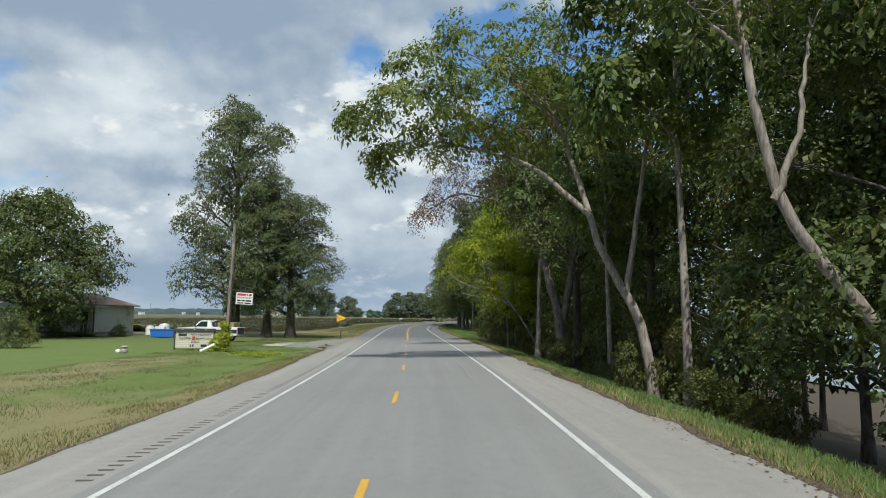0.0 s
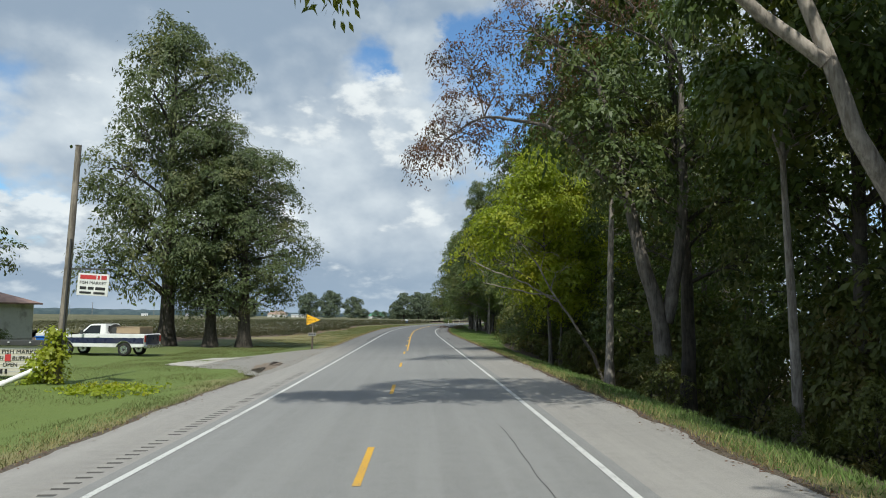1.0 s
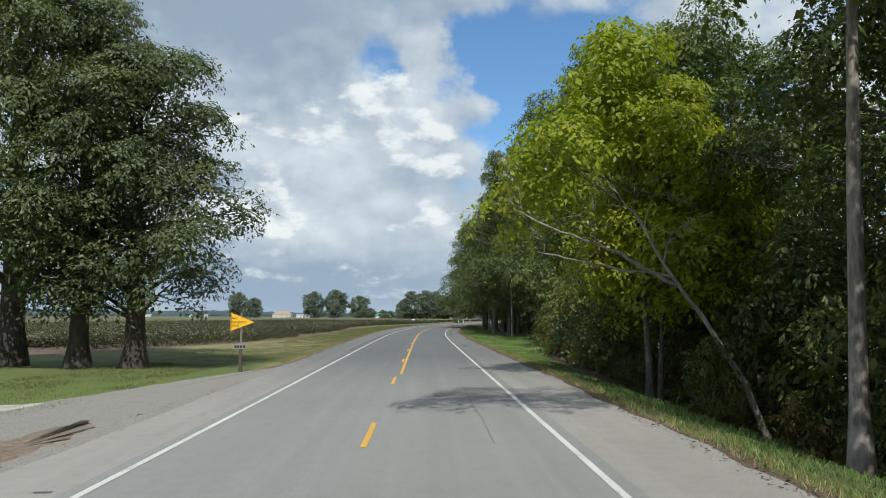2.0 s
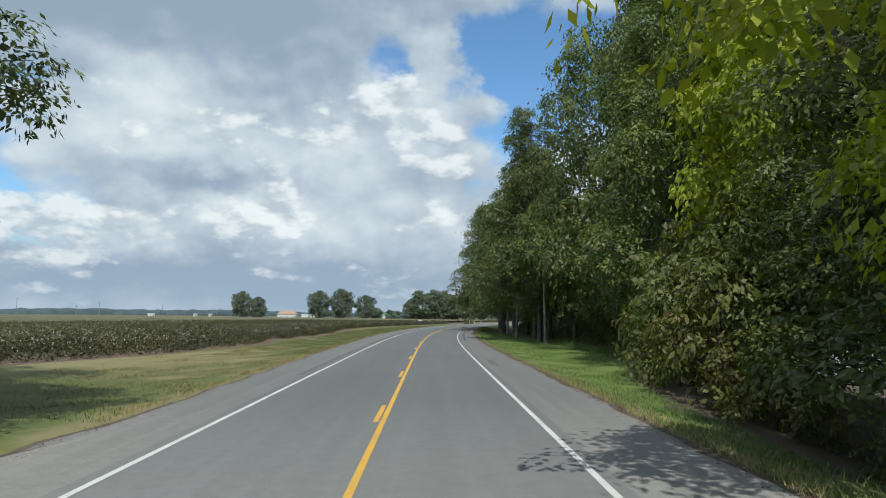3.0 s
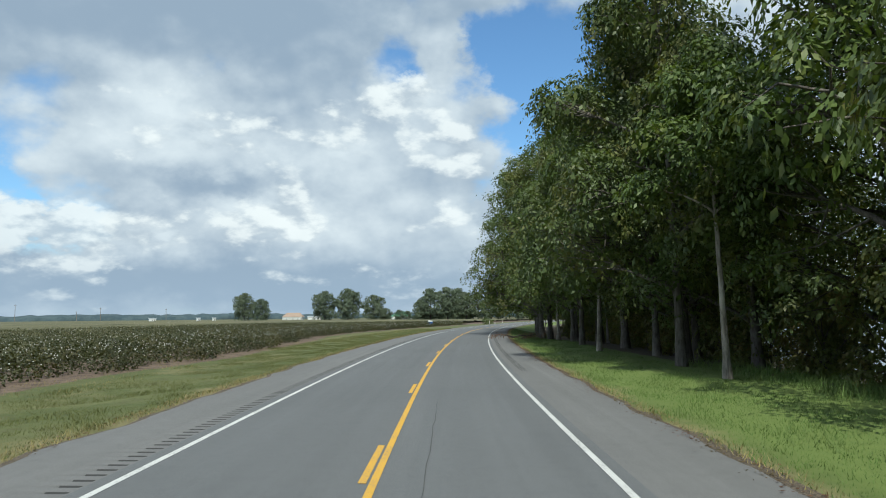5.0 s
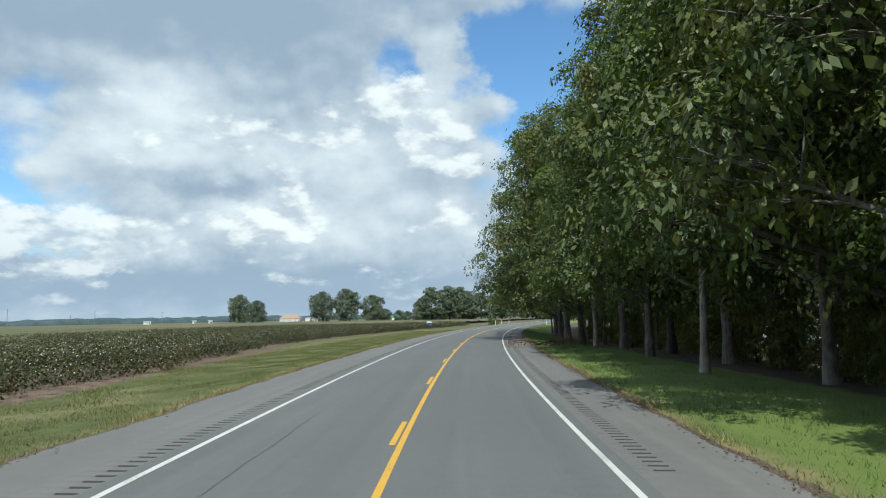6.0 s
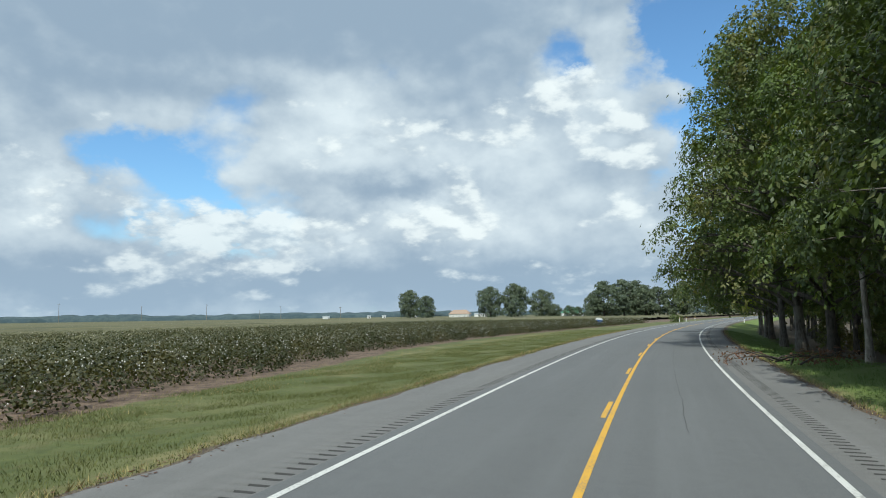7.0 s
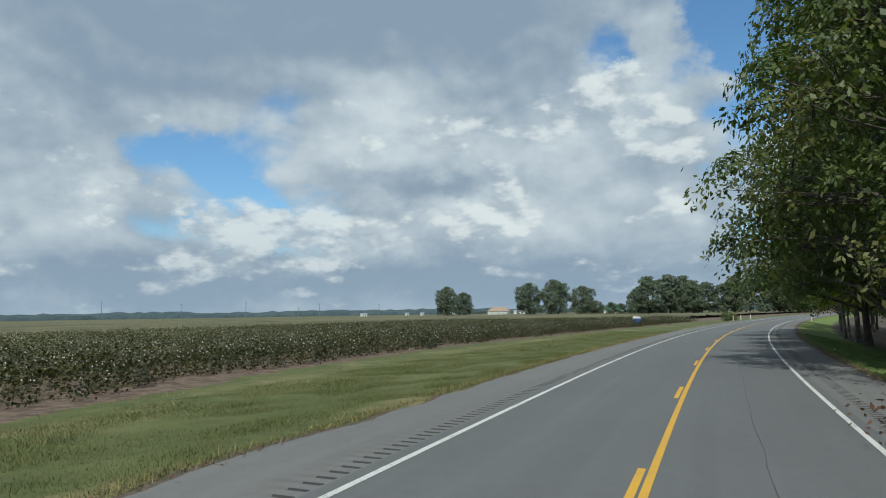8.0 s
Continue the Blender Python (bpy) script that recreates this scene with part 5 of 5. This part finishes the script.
    words("BUFFALO", 0.2, INK, "lettering", board, pose(0.55, -0.078, 0.70), 0.004, 0.86)
    part("red_mark", boxed(-0.14, 0.06, -0.085, -0.073, 0.66, 0.90), RED_INK, board, "faded red mark between the words")
    words("OPEN", 0.2, INK, "lettering", board, pose(0.05, -0.078, 0.47), 0.004, 0.50)
    for a, b in ((-0.28, -0.20), (-0.12, -0.04), (0.42, 0.80)):
        part("letter_bar", boxed(a, b, -0.085, -0.073, 0.22, 0.38), INK, board)
    # white pipe lying against the pole's foot
    qx, qy, qz = foot(50.0, -12.3)
    pipe = thing("white_pipe", pose(qx, qy, qz), "white plastic pipe lying against the weeds", "pipe")
    a, b = np.array([-0.55, -0.5, 0.06]), np.array([0.62, 0.25, 0.72])
    u = np.linspace(0, 1, 5)[:, None]
    part("pipe", mesh_of("pipe", *tube(a + (b - a) * u, (0.09,) * 5, 14), (WHITE,), smooth=True), None, pipe)
    part("collar", mesh_of("collar", *tube(a + (b - a) * np.array([[0.0], [0.05], [0.1]]), (0.11,) * 3, 14), (WHITE,), smooth=True), None, pipe)
    # vine round the pole's foot
    rng = np.random.default_rng(31)
    vine = thing("vine", pose(px, py, pz), "bright green vine climbing the pole's foot", "vine")
    h = rng.uniform(0.0, 1.0, 60) ** 1.3
    ang = rng.uniform(0, 2 * np.pi, 60)
    rad = 0.15 + 0.32 * (1 - h) + 0.22 * rng.uniform(size=60) * (1 - h)
    c = np.stack([rad * np.cos(ang) - 0.45 * (1 - h), rad * np.sin(ang) * 0.8 - 0.1, 0.12 + h * 1.75], 1)
    part("leaves", mesh_of("leaves", *leaves(rng, c, np.full(60, 0.13), 34, 0.13, 0.3, 0.8), (LEAF_BRIGHT,)), None, vine)
    part("stem", mesh_of("stem", *tube([(-0.4, -0.1, 0), (-0.2, -0.18, 0.5), (-0.05, -0.17, 1.1), (0.1, -0.16, 1.8)], (0.03, 0.025, 0.02, 0.01), 6), (DARK_WOOD,)), None, vine)
    low = thing("weed_patch", pose(*foot(49.6, -9.4)), "low broad-leaved weeds in the grass", "weeds")
    c = np.stack([rng.uniform(-1.6, 1.6, 110), rng.uniform(-1.4, 1.4, 110), rng.uniform(0.02, 0.14, 110)], 1)
    part("leaves", mesh_of("leaves", *leaves(rng, c, np.full(110, 0.12), 12, 0.12, 0.0, 0.8, 0.3), (LEAF_BRIGHT,)), None, low)


pole_and_signs()


def road_sign():
    x, y = -9.15, 77.2
    s, off = along(x, y)
    ob = thing("no_passing_sign", pose(x, y, zg(s, off), 0, 0, 6), "orange-yellow no-passing pennant sign on a weathered post", "road sign")
    part("post", boxed(-0.035, 0.035, -0.03, 0.03, 1.05, 2.50, 0.006), OLD_WOOD, ob)
    part("post_foot", boxed(-0.06, 0.06, -0.055, 0.055, -0.4, 1.12, 0.008), DARK_WOOD, ob, "dark green-stained lower post")
    part("panel", prism([(-0.44, 1.74), (0.56, 2.12), (-0.44, 2.52)], -0.042, -0.035, 0.002), YELLOW, ob)
    part("border", prism([(-0.415, 1.79), (-0.400, 1.79), (-0.400, 2.47), (-0.415, 2.47)], -0.046, -0.0425), INK, ob)
    for z, text, w in ((2.24, "NO", 0.18), (2.07, "PASSING", 0.58), (1.92, "ZONE", 0.28)):
        words(text, 0.14, INK, "lettering", ob, pose(-0.38 + w / 2, -0.046, z), 0.003, w)
    for z in (1.90, 2.30):
        part("bolt", cyl(bmesh.new(), 0.015, 0.02, pose(0, -0.048, z, 90, 0, 0), 8), STEEL, ob)
    plate = part("name_plate", boxed(-0.29, 0.25, -0.075, -0.058, 0.98, 1.20, 0.006), STEEL, ob, "grey metal name plate below the sign")
    for a, b in ((-0.24, -0.16), (-0.13, -0.05), (-0.02, 0.06), (0.10, 0.20)):
        part("name_bar", boxed(a, b, -0.081, -0.0755, 1.04, 1.14), INK, plate, "dark bar in place of a name")


road_sign()


def house(name, m, wide, deep, eave, rise, wall, roof, label, windows=2, hip=0.25, porch=False, group=""):
    """A small house: walls with a plinth, a roof with eaves, windows in frames and a door, facing -y."""
    ob = thing(name, m, label, "house", group)
    w, d = wide / 2, deep / 2
    walls = boxed(-w, w, -d, d, 0.0, eave)
    part("wall", walls, wall, ob)
    part("plinth", boxed(-w - 0.03, w + 0.03, -d - 0.03, d + 0.03, -0.3, 0.35, 0.01), CONCRETE, ob)
    bm = bmesh.new()
    o = 0.45
    k = w * hip * 2 if hip else 0
    lower = [bm.verts.new(c) for c in ((-w - o, -d - o, eave - 0.02), (w + o, -d - o, eave - 0.02), (w + o, d + o, eave - 0.02), (-w - o, d + o, eave - 0.02))]
    upper = [bm.verts.new((v.co.x, v.co.y, v.co.z + 0.12)) for v in lower]
    ridge = [bm.verts.new((-w - o + k, 0, eave + rise)), bm.verts.new((w + o - k, 0, eave + rise))]
    bm.faces.new(lower[::-1])
    for i in range(4):
        bm.faces.new((lower[i], lower[(i + 1) % 4], upper[(i + 1) % 4], upper[i]))
    bm.faces.new((upper[0], upper[1], ridge[1], ridge[0]))
    bm.faces.new((upper[2], upper[3], ridge[0], ridge[1]))
    bm.faces.new((upper[1], upper[2], ridge[1]))
    bm.faces.new((upper[3], upper[0], ridge[0]))
    part("roof", bm, roof, ob)
    for i in range(windows):
        cx = -w + wide * (i + 0.75) / (windows + 0.5)
        win = part("window", boxed(cx - 0.48, cx + 0.48, -d - 0.05, -d + 0.02, 0.95, 2.1, 0.01), CHALK, ob, "white window frame")
        part("pane", boxed(cx - 0.40, cx + 0.40, -d - 0.062, -d - 0.052, 1.03, 1.50), GLASS, win)
        part("pane", boxed(cx - 0.40, cx + 0.40, -d - 0.062, -d - 0.052, 1.56, 2.02), GLASS, win)
        part("sill", boxed(cx - 0.55, cx + 0.55, -d - 0.12, -d, 0.88, 0.95, 0.01), CHALK, win)
    door = part("door", boxed(w - 1.6, w - 0.7, -d - 0.04, -d + 0.01, 0.35, 2.35, 0.01), DARK_WOOD, ob, "dark front door")
    part("handle", cyl(bmesh.new(), 0.03, 0.06, pose(w - 0.8, -d - 0.07, 1.3, 90, 0, 0), 8), CHROME, door)
    if porch:
        floor = part("porch_floor", boxed(-w * 0.1, w + 1.3, -d - 2.0, -d - 0.03, 0.2, 0.38, 0.01), OLD_WOOD, ob, "grey plank porch floor")
        part("porch_roof", boxed(-w * 0.15, w + 1.6, -d - 2.3, -d - 0.02, eave - 0.22, eave - 0.05, 0.015, pose(0, 0, 0, 0, 0, 0)), ROOF_TIN, ob, "flat tin porch roof with a dark edge")
        for cx in (-w * 0.05, w * 0.5, w + 1.2):
            part("porch_post", boxed(cx - 0.06, cx + 0.06, -d - 1.98, -d - 1.86, 0.38, eave - 0.21, 0.008), CHALK if cx < w else DARK_WOOD, ob)
        for i in range(8):
            cx = w * 0.55 + i * (w * 0.65) / 8
            part("baluster", boxed(cx - 0.02, cx + 0.02, -d - 1.95, -d - 1.91, 0.38, 1.15), CHALK, ob)
        part("rail", boxed(w * 0.5, w + 1.2, -d - 1.97, -d - 1.89, 1.15, 1.21, 0.006), CHALK, ob)
        for i in range(2):
            part("step", boxed(-w * 0.1, w * 0.3, -d - 2.35 - 0.3 * i, -d - 2.05 - 0.3 * i, -0.1, 0.22 - 0.14 * i, 0.01), CONCRETE, ob)
    return ob


def yard():
    x, y = -37.8, 80.0
    s, off = along(x, y)
    house("house", pose(x, y, 0.08, 0, 0, -8), 9.5, 7.0, 3.0, 1.35, CHALK, ROOF_RED, "low white board house with a rusty hip roof and porch", 2, 0.3, True)
    shed = house("shed", pose(-39.0, 63.0, 0.08, 0, 0, 4), 7.0, 5.0, 2.6, 0.5, WALL_GREY, ROOF_TIN, "grey shed with a shallow tin roof", 1, 0.0)
    # shrubs round the house
    stand(BUSH, 51.5, -25.3, 0, 0.62, 1.15)
    stand(BUSH, 74.5, -33.5, 60, 0.42, 0.8)
    stand(BUSH, 73.0, -37.5, 160, 0.5, 0.8)
    stand(BUSH, 77.5, -28.8, 220, 0.38, 0.9)
    stand(BUSH, 75.5, -31.0, 20, 0.34, 0.8)
    # garden ornament: a small jug on a stone, with a white stone beside it
    gx, gy, gz = foot(46.4, -16.3)
    jug = thing("garden_urn", pose(gx, gy, gz), "small pale stone garden urn on the lawn", "urn")
    bm = bmesh.new()
    prof = ((0.10, 0.0), (0.17, 0.06), (0.19, 0.18), (0.12, 0.28), (0.09, 0.31), (0.21, 0.36), (0.22, 0.40), (0.10, 0.44), (0.0, 0.45))
    rings = [[bm.verts.new((r * math.cos(a), r * math.sin(a), z)) for a in np.linspace(0, 2 * math.pi, 14, endpoint=False)] for r, z in prof[:-1]]
    for p, q in zip(rings, rings[1:]):
        for i in range(14):
            bm.faces.new((p[i], p[(i + 1) % 14], q[(i + 1) % 14], q[i]))
    bm.faces.new(rings[-1])
    part("vessel", bm, CONCRETE, jug)
    stone = bmesh.new()
    bmesh.ops.create_icosphere(stone, subdivisions=2, radius=0.17)
    for v in stone.verts:
        v.co *= 1 + 0.18 * noise.noise(v.co * 9)
        v.co.z = v.co.z * 0.8 + 0.1
    rock = thing("white_stone", pose(gx - 0.42, gy + 0.15, gz), "white painted stone on the lawn", "stone")
    part("stone", stone, WHITE, rock)
    # tanks and blue tub beyond the truck
    for dx, dy, r, h in ((0.0, 0.0, 0.55, 1.25), (-1.6, 0.5, 0.45, 1.0)):
        tx, ty = -26.6 + dx, 76.0 + dy
        tank = thing("plastic_tank", pose(tx, ty, 0.08), "white plastic tank standing on the grass", "tank", "tanks by the field")
        bm = cyl(bmesh.new(), r, h, pose(0, 0, h / 2), 22)
        bmesh.ops.bevel(bm, geom=[e for e in bm.edges if e.calc_face_angle(0) > 1.0], offset=0.12, segments=3, affect="EDGES")
        part("shell", bm, WHITE, tank)
        part("lid", cyl(bmesh.new(), 0.18, 0.08, pose(0, 0, h + 0.03), 14), WHITE, tank)
    tub = thing("blue_tub", pose(-26.2, 74.6, 0.08, 0, 0, 10), "blue plastic tub beside white tanks", "tub")
    bm = prism([(-1.0, 0.0), (1.0, 0.0), (1.15, 0.72), (-1.15, 0.72)], -0.5, 0.5, 0.03)
    part("shell", bm, BLUE, tub)
    part("rim", boxed(-1.2, 1.2, -0.56, 0.56, 0.70, 0.76, 0.015), BLUE, tub)
    part("load", boxed(-0.7, 0.2, -0.35, 0.35, 0.76, 1.0, 0.05), WHITE, tub, "white sacks on top")


BUSH = tree("garden_bush", tree_meshes(64, 3.4, 0.07, 0.08, 2.6, lobes=14, clumps=13, count=34, leaf=0.16, spread=0.4, lobe=0.45, fill=12), BARK_DARK, LEAF_DARK, "dark green garden bush by the house", "bush", "garden bushes")
yard()


# ---------------------------------------------------------------- driveway
def sheet(name, outline, lift, mat, label, category):
    """A flat patch on the land with a ragged edge; outline in s, off."""
    rng = np.random.default_rng(len(outline) + int(lift * 1000))
    pts = []
    for (s0, o0), (s1, o1) in zip(outline, outline[1:] + outline[:1]):
        for k in np.linspace(0, 1, 12, endpoint=False):
            pts.append((s0 + (s1 - s0) * k + rng.normal(0, 0.06), o0 + (o1 - o0) * k + rng.normal(0, 0.06)))
    pts = np.array(pts)
    c = pts.mean(0)
    rings = [c + (pts - c) * k for k in (1.0, 0.85, 0.6, 0.3)]
    v = []
    for r in rings:
        x, y = spot_at(r[:, 0], r[:, 1])
        v.append(np.stack([x, y, ground_z(r[:, 0], r[:, 1]) + lift], 1))
    v[0][:, 2] -= 0.05
    n = len(pts)
    x, y, z = foot(*c)
    verts = np.concatenate(v + [np.array([[x, y, z + lift]])])
    faces = [(j * n + i, j * n + (i + 1) % n, (j + 1) * n + (i + 1) % n, (j + 1) * n + i) for j in range(3) for i in range(n)]
    faces += [(3 * n + i, 3 * n + (i + 1) % n, 4 * n) for i in range(n)]
    tagged(new(name, mesh_of(name, verts, faces, (mat,), smooth=True)), label, category, kind="structure")


sheet("driveway", [(54.5, -5.2), (59.0, -9.6), (63.0, -10.6), (68.0, -9.2), (77.0, -7.0), (83.0, -5.2)], 0.035, GRAVEL, "worn gravel and earth driveway apron", "driveway")
sheet("driveway_slab", [(59.6, -9.6), (60.6, -11.4), (66.0, -10.4), (67.0, -9.0)], 0.05, CONCRETE, "broken pale concrete slab in the grass", "slab")


def mud(N):
    p = where(N)
    a = N.noise(p, 9.0, 5.0, 0.65)
    return N.mix(N.ramp(a, 0.35, 0.65), (0.11, 0.08, 0.055), (0.24, 0.19, 0.145)), N.ramp(a, 0.3, 0.7, (0.5, 0.95)), a, 0.6


MUD = material("mud", mud)
sheet("muddy_edge", [(55.8, -5.75), (57.0, -6.5), (60.0, -7.0), (64.0, -6.7), (63.0, -5.95), (59.0, -5.65)], 0.045, MUD, "bare muddy edge beside the shoulder", "mud")
TAR = paint("tar_crack", (0.05, 0.05, 0.05), 0.8, 0.2, 20.0)


def cracks():
    rng = np.random.default_rng(21)
    for s0, s1, off in ((168, 214, 1.78), (118, 131, 0.9), (96, 108, -1.7), (140, 150, -2.2), (30, 41, 2.6), (60, 72, 2.4)):
        q = np.arange(s0, s1, 0.4)
        o = off + np.convolve(rng.normal(0, 0.07, len(q) + 6), np.ones(7) / 7, "valid")
        w = 0.005 + 0.004 * rng.uniform(size=len(q))
        tagged(new("road_crack", ribbon("road_crack", q, (o - w, o + w), 0.004, (TAR,))), "thin dark crack along the asphalt", "road crack", "road cracks", "structure")


cracks()


# ---------------------------------------------------------------- fallen limb by the road
def fallen_limb():
    rng = np.random.default_rng(55)
    x, y, z = foot(189.5, 7.2)
    ob = thing("fallen_branch", pose(x, y, z + 0.05), "fallen branch with withered leaves beside the shoulder", "branch")
    wood, tips = [], []
    for i in range(9):
        a = rng.uniform(-0.5, 0.5) + (math.pi if i % 3 == 0 else 0)
        ln = rng.uniform(1.2, 3.0)
        p = np.linspace(0, 1, 5)[:, None]
        path = np.array([rng.uniform(-1.0, 0.8), rng.uniform(-1.0, 1.5), 0.12]) + np.concatenate([p * ln * math.cos(a), p * ln * math.sin(a), 0.35 * np.sin(p * 2.5)], 1) + rng.normal(0, 0.05, (5, 3))
        wood.append(tube(path, 0.05 * (1 - 0.75 * p[:, 0]), 6))
        tips += [path[2], path[3], path[4]]
    part("limbs", mesh_of("limbs", *joined(wood), (BARK_DARK,)), None, ob)
    part("leaves", mesh_of("leaves", *leaves(rng, np.array(tips), np.full(len(tips), 0.3), 22, 0.16, 0.1, 0.5, 0.5), (LEAF_BROWN,)), None, ob)


fallen_limb()


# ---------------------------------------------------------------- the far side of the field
FAR_TREE = tree("field_tree", tree_meshes(91, 22, 0.5, 0.10, 10.5, lobes=24, clumps=18, count=20, leaf=0.8, spread=0.9, lobe=0.42, taper=0.2, slim=0.6), BARK_DARK, LEAF_HAZED, "broad tree standing alone beyond the cotton", group="trees beyond the field")
FAR_OAK = tree("distant_tree", tree_meshes(93, 24, 0.5, 0.12, 10.5, lobes=22, clumps=16, count=20, leaf=0.8, spread=0.8, lobe=0.38, taper=0.3, slim=0.6), BARK_DARK, LEAF_HAZED, "dense round tree of a distant grove", group="distant grove")


def far_stand(ob, x, y, turn, scale, tall=1.0, first=set()):
    m = pose(x, y, -0.1, 0, 0, turn) @ Matrix.Diagonal((scale, scale, scale * tall, 1))
    if ob in first:
        copy_thing(ob, m).matrix_basis = m
    else:
        first.add(ob)
        ob.matrix_world = m


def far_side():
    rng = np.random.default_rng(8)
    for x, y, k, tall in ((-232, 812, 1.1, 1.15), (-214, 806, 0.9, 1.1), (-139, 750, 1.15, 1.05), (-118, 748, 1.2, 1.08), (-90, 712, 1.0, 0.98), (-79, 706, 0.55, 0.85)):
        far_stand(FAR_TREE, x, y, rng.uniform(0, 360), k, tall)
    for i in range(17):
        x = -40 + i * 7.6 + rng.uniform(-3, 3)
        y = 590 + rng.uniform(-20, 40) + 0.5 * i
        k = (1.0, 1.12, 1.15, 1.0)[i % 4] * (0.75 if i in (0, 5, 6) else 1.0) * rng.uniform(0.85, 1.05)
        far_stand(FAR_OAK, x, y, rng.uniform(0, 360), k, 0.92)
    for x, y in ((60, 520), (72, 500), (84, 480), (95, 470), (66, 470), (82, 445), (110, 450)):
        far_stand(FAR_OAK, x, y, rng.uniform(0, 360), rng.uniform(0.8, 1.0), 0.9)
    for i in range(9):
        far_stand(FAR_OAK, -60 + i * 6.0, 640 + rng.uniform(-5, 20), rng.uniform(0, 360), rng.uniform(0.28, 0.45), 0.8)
    house("farm_building", pose(-70, 745, 0, 0, 0, 0), 17, 12, 3.2, 4.2, WHITE, ROOF_GREEN, "low building with a green roof across the field", 2, 0.35, group="far buildings")
    house("farm_building", pose(-206, 900, 0, 0, 0, 0), 22, 10, 4.0, 4.5, CHALK, ROOF_TAN, "tan-roofed farmhouse across the field", 3, 0.2, group="far buildings")
    house("farm_building", pose(-176, 880, 0, 0, 0, 0), 17, 8, 3.6, 1.2, WHITE, ROOF_TIN, "long white shed across the field", 2, 0.0, group="far buildings")
    for az, dist, wide in ((-26.2, 900, 8), (-22.8, 900, 4.5), (-21.6, 900, 4.5), (-19.2, 880, 6)):
        a = radians(az)
        house("farm_building", pose(-4 + dist * math.sin(a), 173 + dist * math.cos(a), 0, 0, 0, 20), wide, 5, 3.4, 1.0, WHITE, ROOF_TIN, "small white farm shed far across the field", 1, 0.0, group="far buildings")
    for px, h in ((180, 26), (322, 22), (435, 24), (565, 20), (670, 18), (528, 15)):
        a = math.atan((px - 784) / 1278) - radians(19.9)
        x, y = -4 + 1050 * math.sin(a), 173 + 1050 * math.cos(a)
        p = thing("power_pole", pose(x, y, 0), "tall power pole far across the field", "pole", "far power poles")
        part("shaft", mesh_of("shaft", *tube([(0, 0, -0.5), (0, 0, h / 2), (0, 0, h)], (0.35, 0.3, 0.22), 8), (OLD_WOOD,)), None, p)
        part("crossarm", boxed(-1.8, 1.8, -0.15, 0.15, h - 1.4, h - 1.1), OLD_WOOD, p)
    # bin at the field's edge
    bx, by, bz = foot(289, -16.6)
    bin_ = thing("blue_bin", pose(bx, by, bz, 0, 0, 15), "blue bin with a white lid at the field's edge", "bin")
    body = prism([(-0.48, 0.25), (0.48, 0.25), (0.58, 1.15), (-0.58, 1.15)], -0.42, 0.42, 0.04)
    part("body", body, BLUE, bin_)
    part("lid", prism([(-0.60, 1.15), (0.60, 1.15), (0.50, 1.42), (-0.35, 1.52)], -0.45, 0.45, 0.03), WHITE, bin_, "white lid")
    for cx in (-0.4, 0.4):
        part("leg", boxed(cx - 0.06, cx + 0.06, -0.3, 0.3, -0.05, 0.26, 0.01), DARK_STEEL, bin_)
    for s, off in ((330, -7.2), (343, -7.4), (362, -7.8), (322, 7.2)):
        x, y, z = foot(s, off)
        d = thing("delineator_post", pose(x, y, z), "white roadside marker post", "marker post", "roadside markers")
        part("post", boxed(-0.06, 0.06, -0.02, 0.02, -0.2, 1.15, 0.008), WHITE, d)
        part("reflector", boxed(-0.045, 0.045, -0.028, -0.021, 0.92, 1.06), YELLOW, d)
    stand(BUSH, 336, -9.0, 30, 0.7, 0.8)
    stand(BUSH, 352, -10.5, 130, 0.6, 0.7)
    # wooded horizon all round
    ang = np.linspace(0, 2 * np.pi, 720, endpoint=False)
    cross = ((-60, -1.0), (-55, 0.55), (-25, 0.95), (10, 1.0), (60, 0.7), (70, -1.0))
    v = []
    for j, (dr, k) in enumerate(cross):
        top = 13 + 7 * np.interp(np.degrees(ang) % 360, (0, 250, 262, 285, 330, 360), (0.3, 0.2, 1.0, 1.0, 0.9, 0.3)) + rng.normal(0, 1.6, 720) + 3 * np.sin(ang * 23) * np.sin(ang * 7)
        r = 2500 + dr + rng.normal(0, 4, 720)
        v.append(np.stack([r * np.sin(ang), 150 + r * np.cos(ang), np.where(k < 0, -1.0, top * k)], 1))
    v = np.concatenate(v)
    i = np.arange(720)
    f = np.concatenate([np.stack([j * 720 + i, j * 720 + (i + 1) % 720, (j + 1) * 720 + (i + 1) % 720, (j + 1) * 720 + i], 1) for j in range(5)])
    tagged(new("horizon_woods", mesh_of("horizon_woods", v, f, (HAZED_WOODS,))), "low woods along the horizon, painted blue-green for haze", "woods", kind="stuff")


def hazed_woods(N):
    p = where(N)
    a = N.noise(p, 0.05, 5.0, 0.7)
    # bluish tint stands in for the haze over the distance
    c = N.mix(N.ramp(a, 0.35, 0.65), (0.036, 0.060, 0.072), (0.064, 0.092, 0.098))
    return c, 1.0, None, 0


HAZED_WOODS = material("hazed_woods", hazed_woods)
far_side()
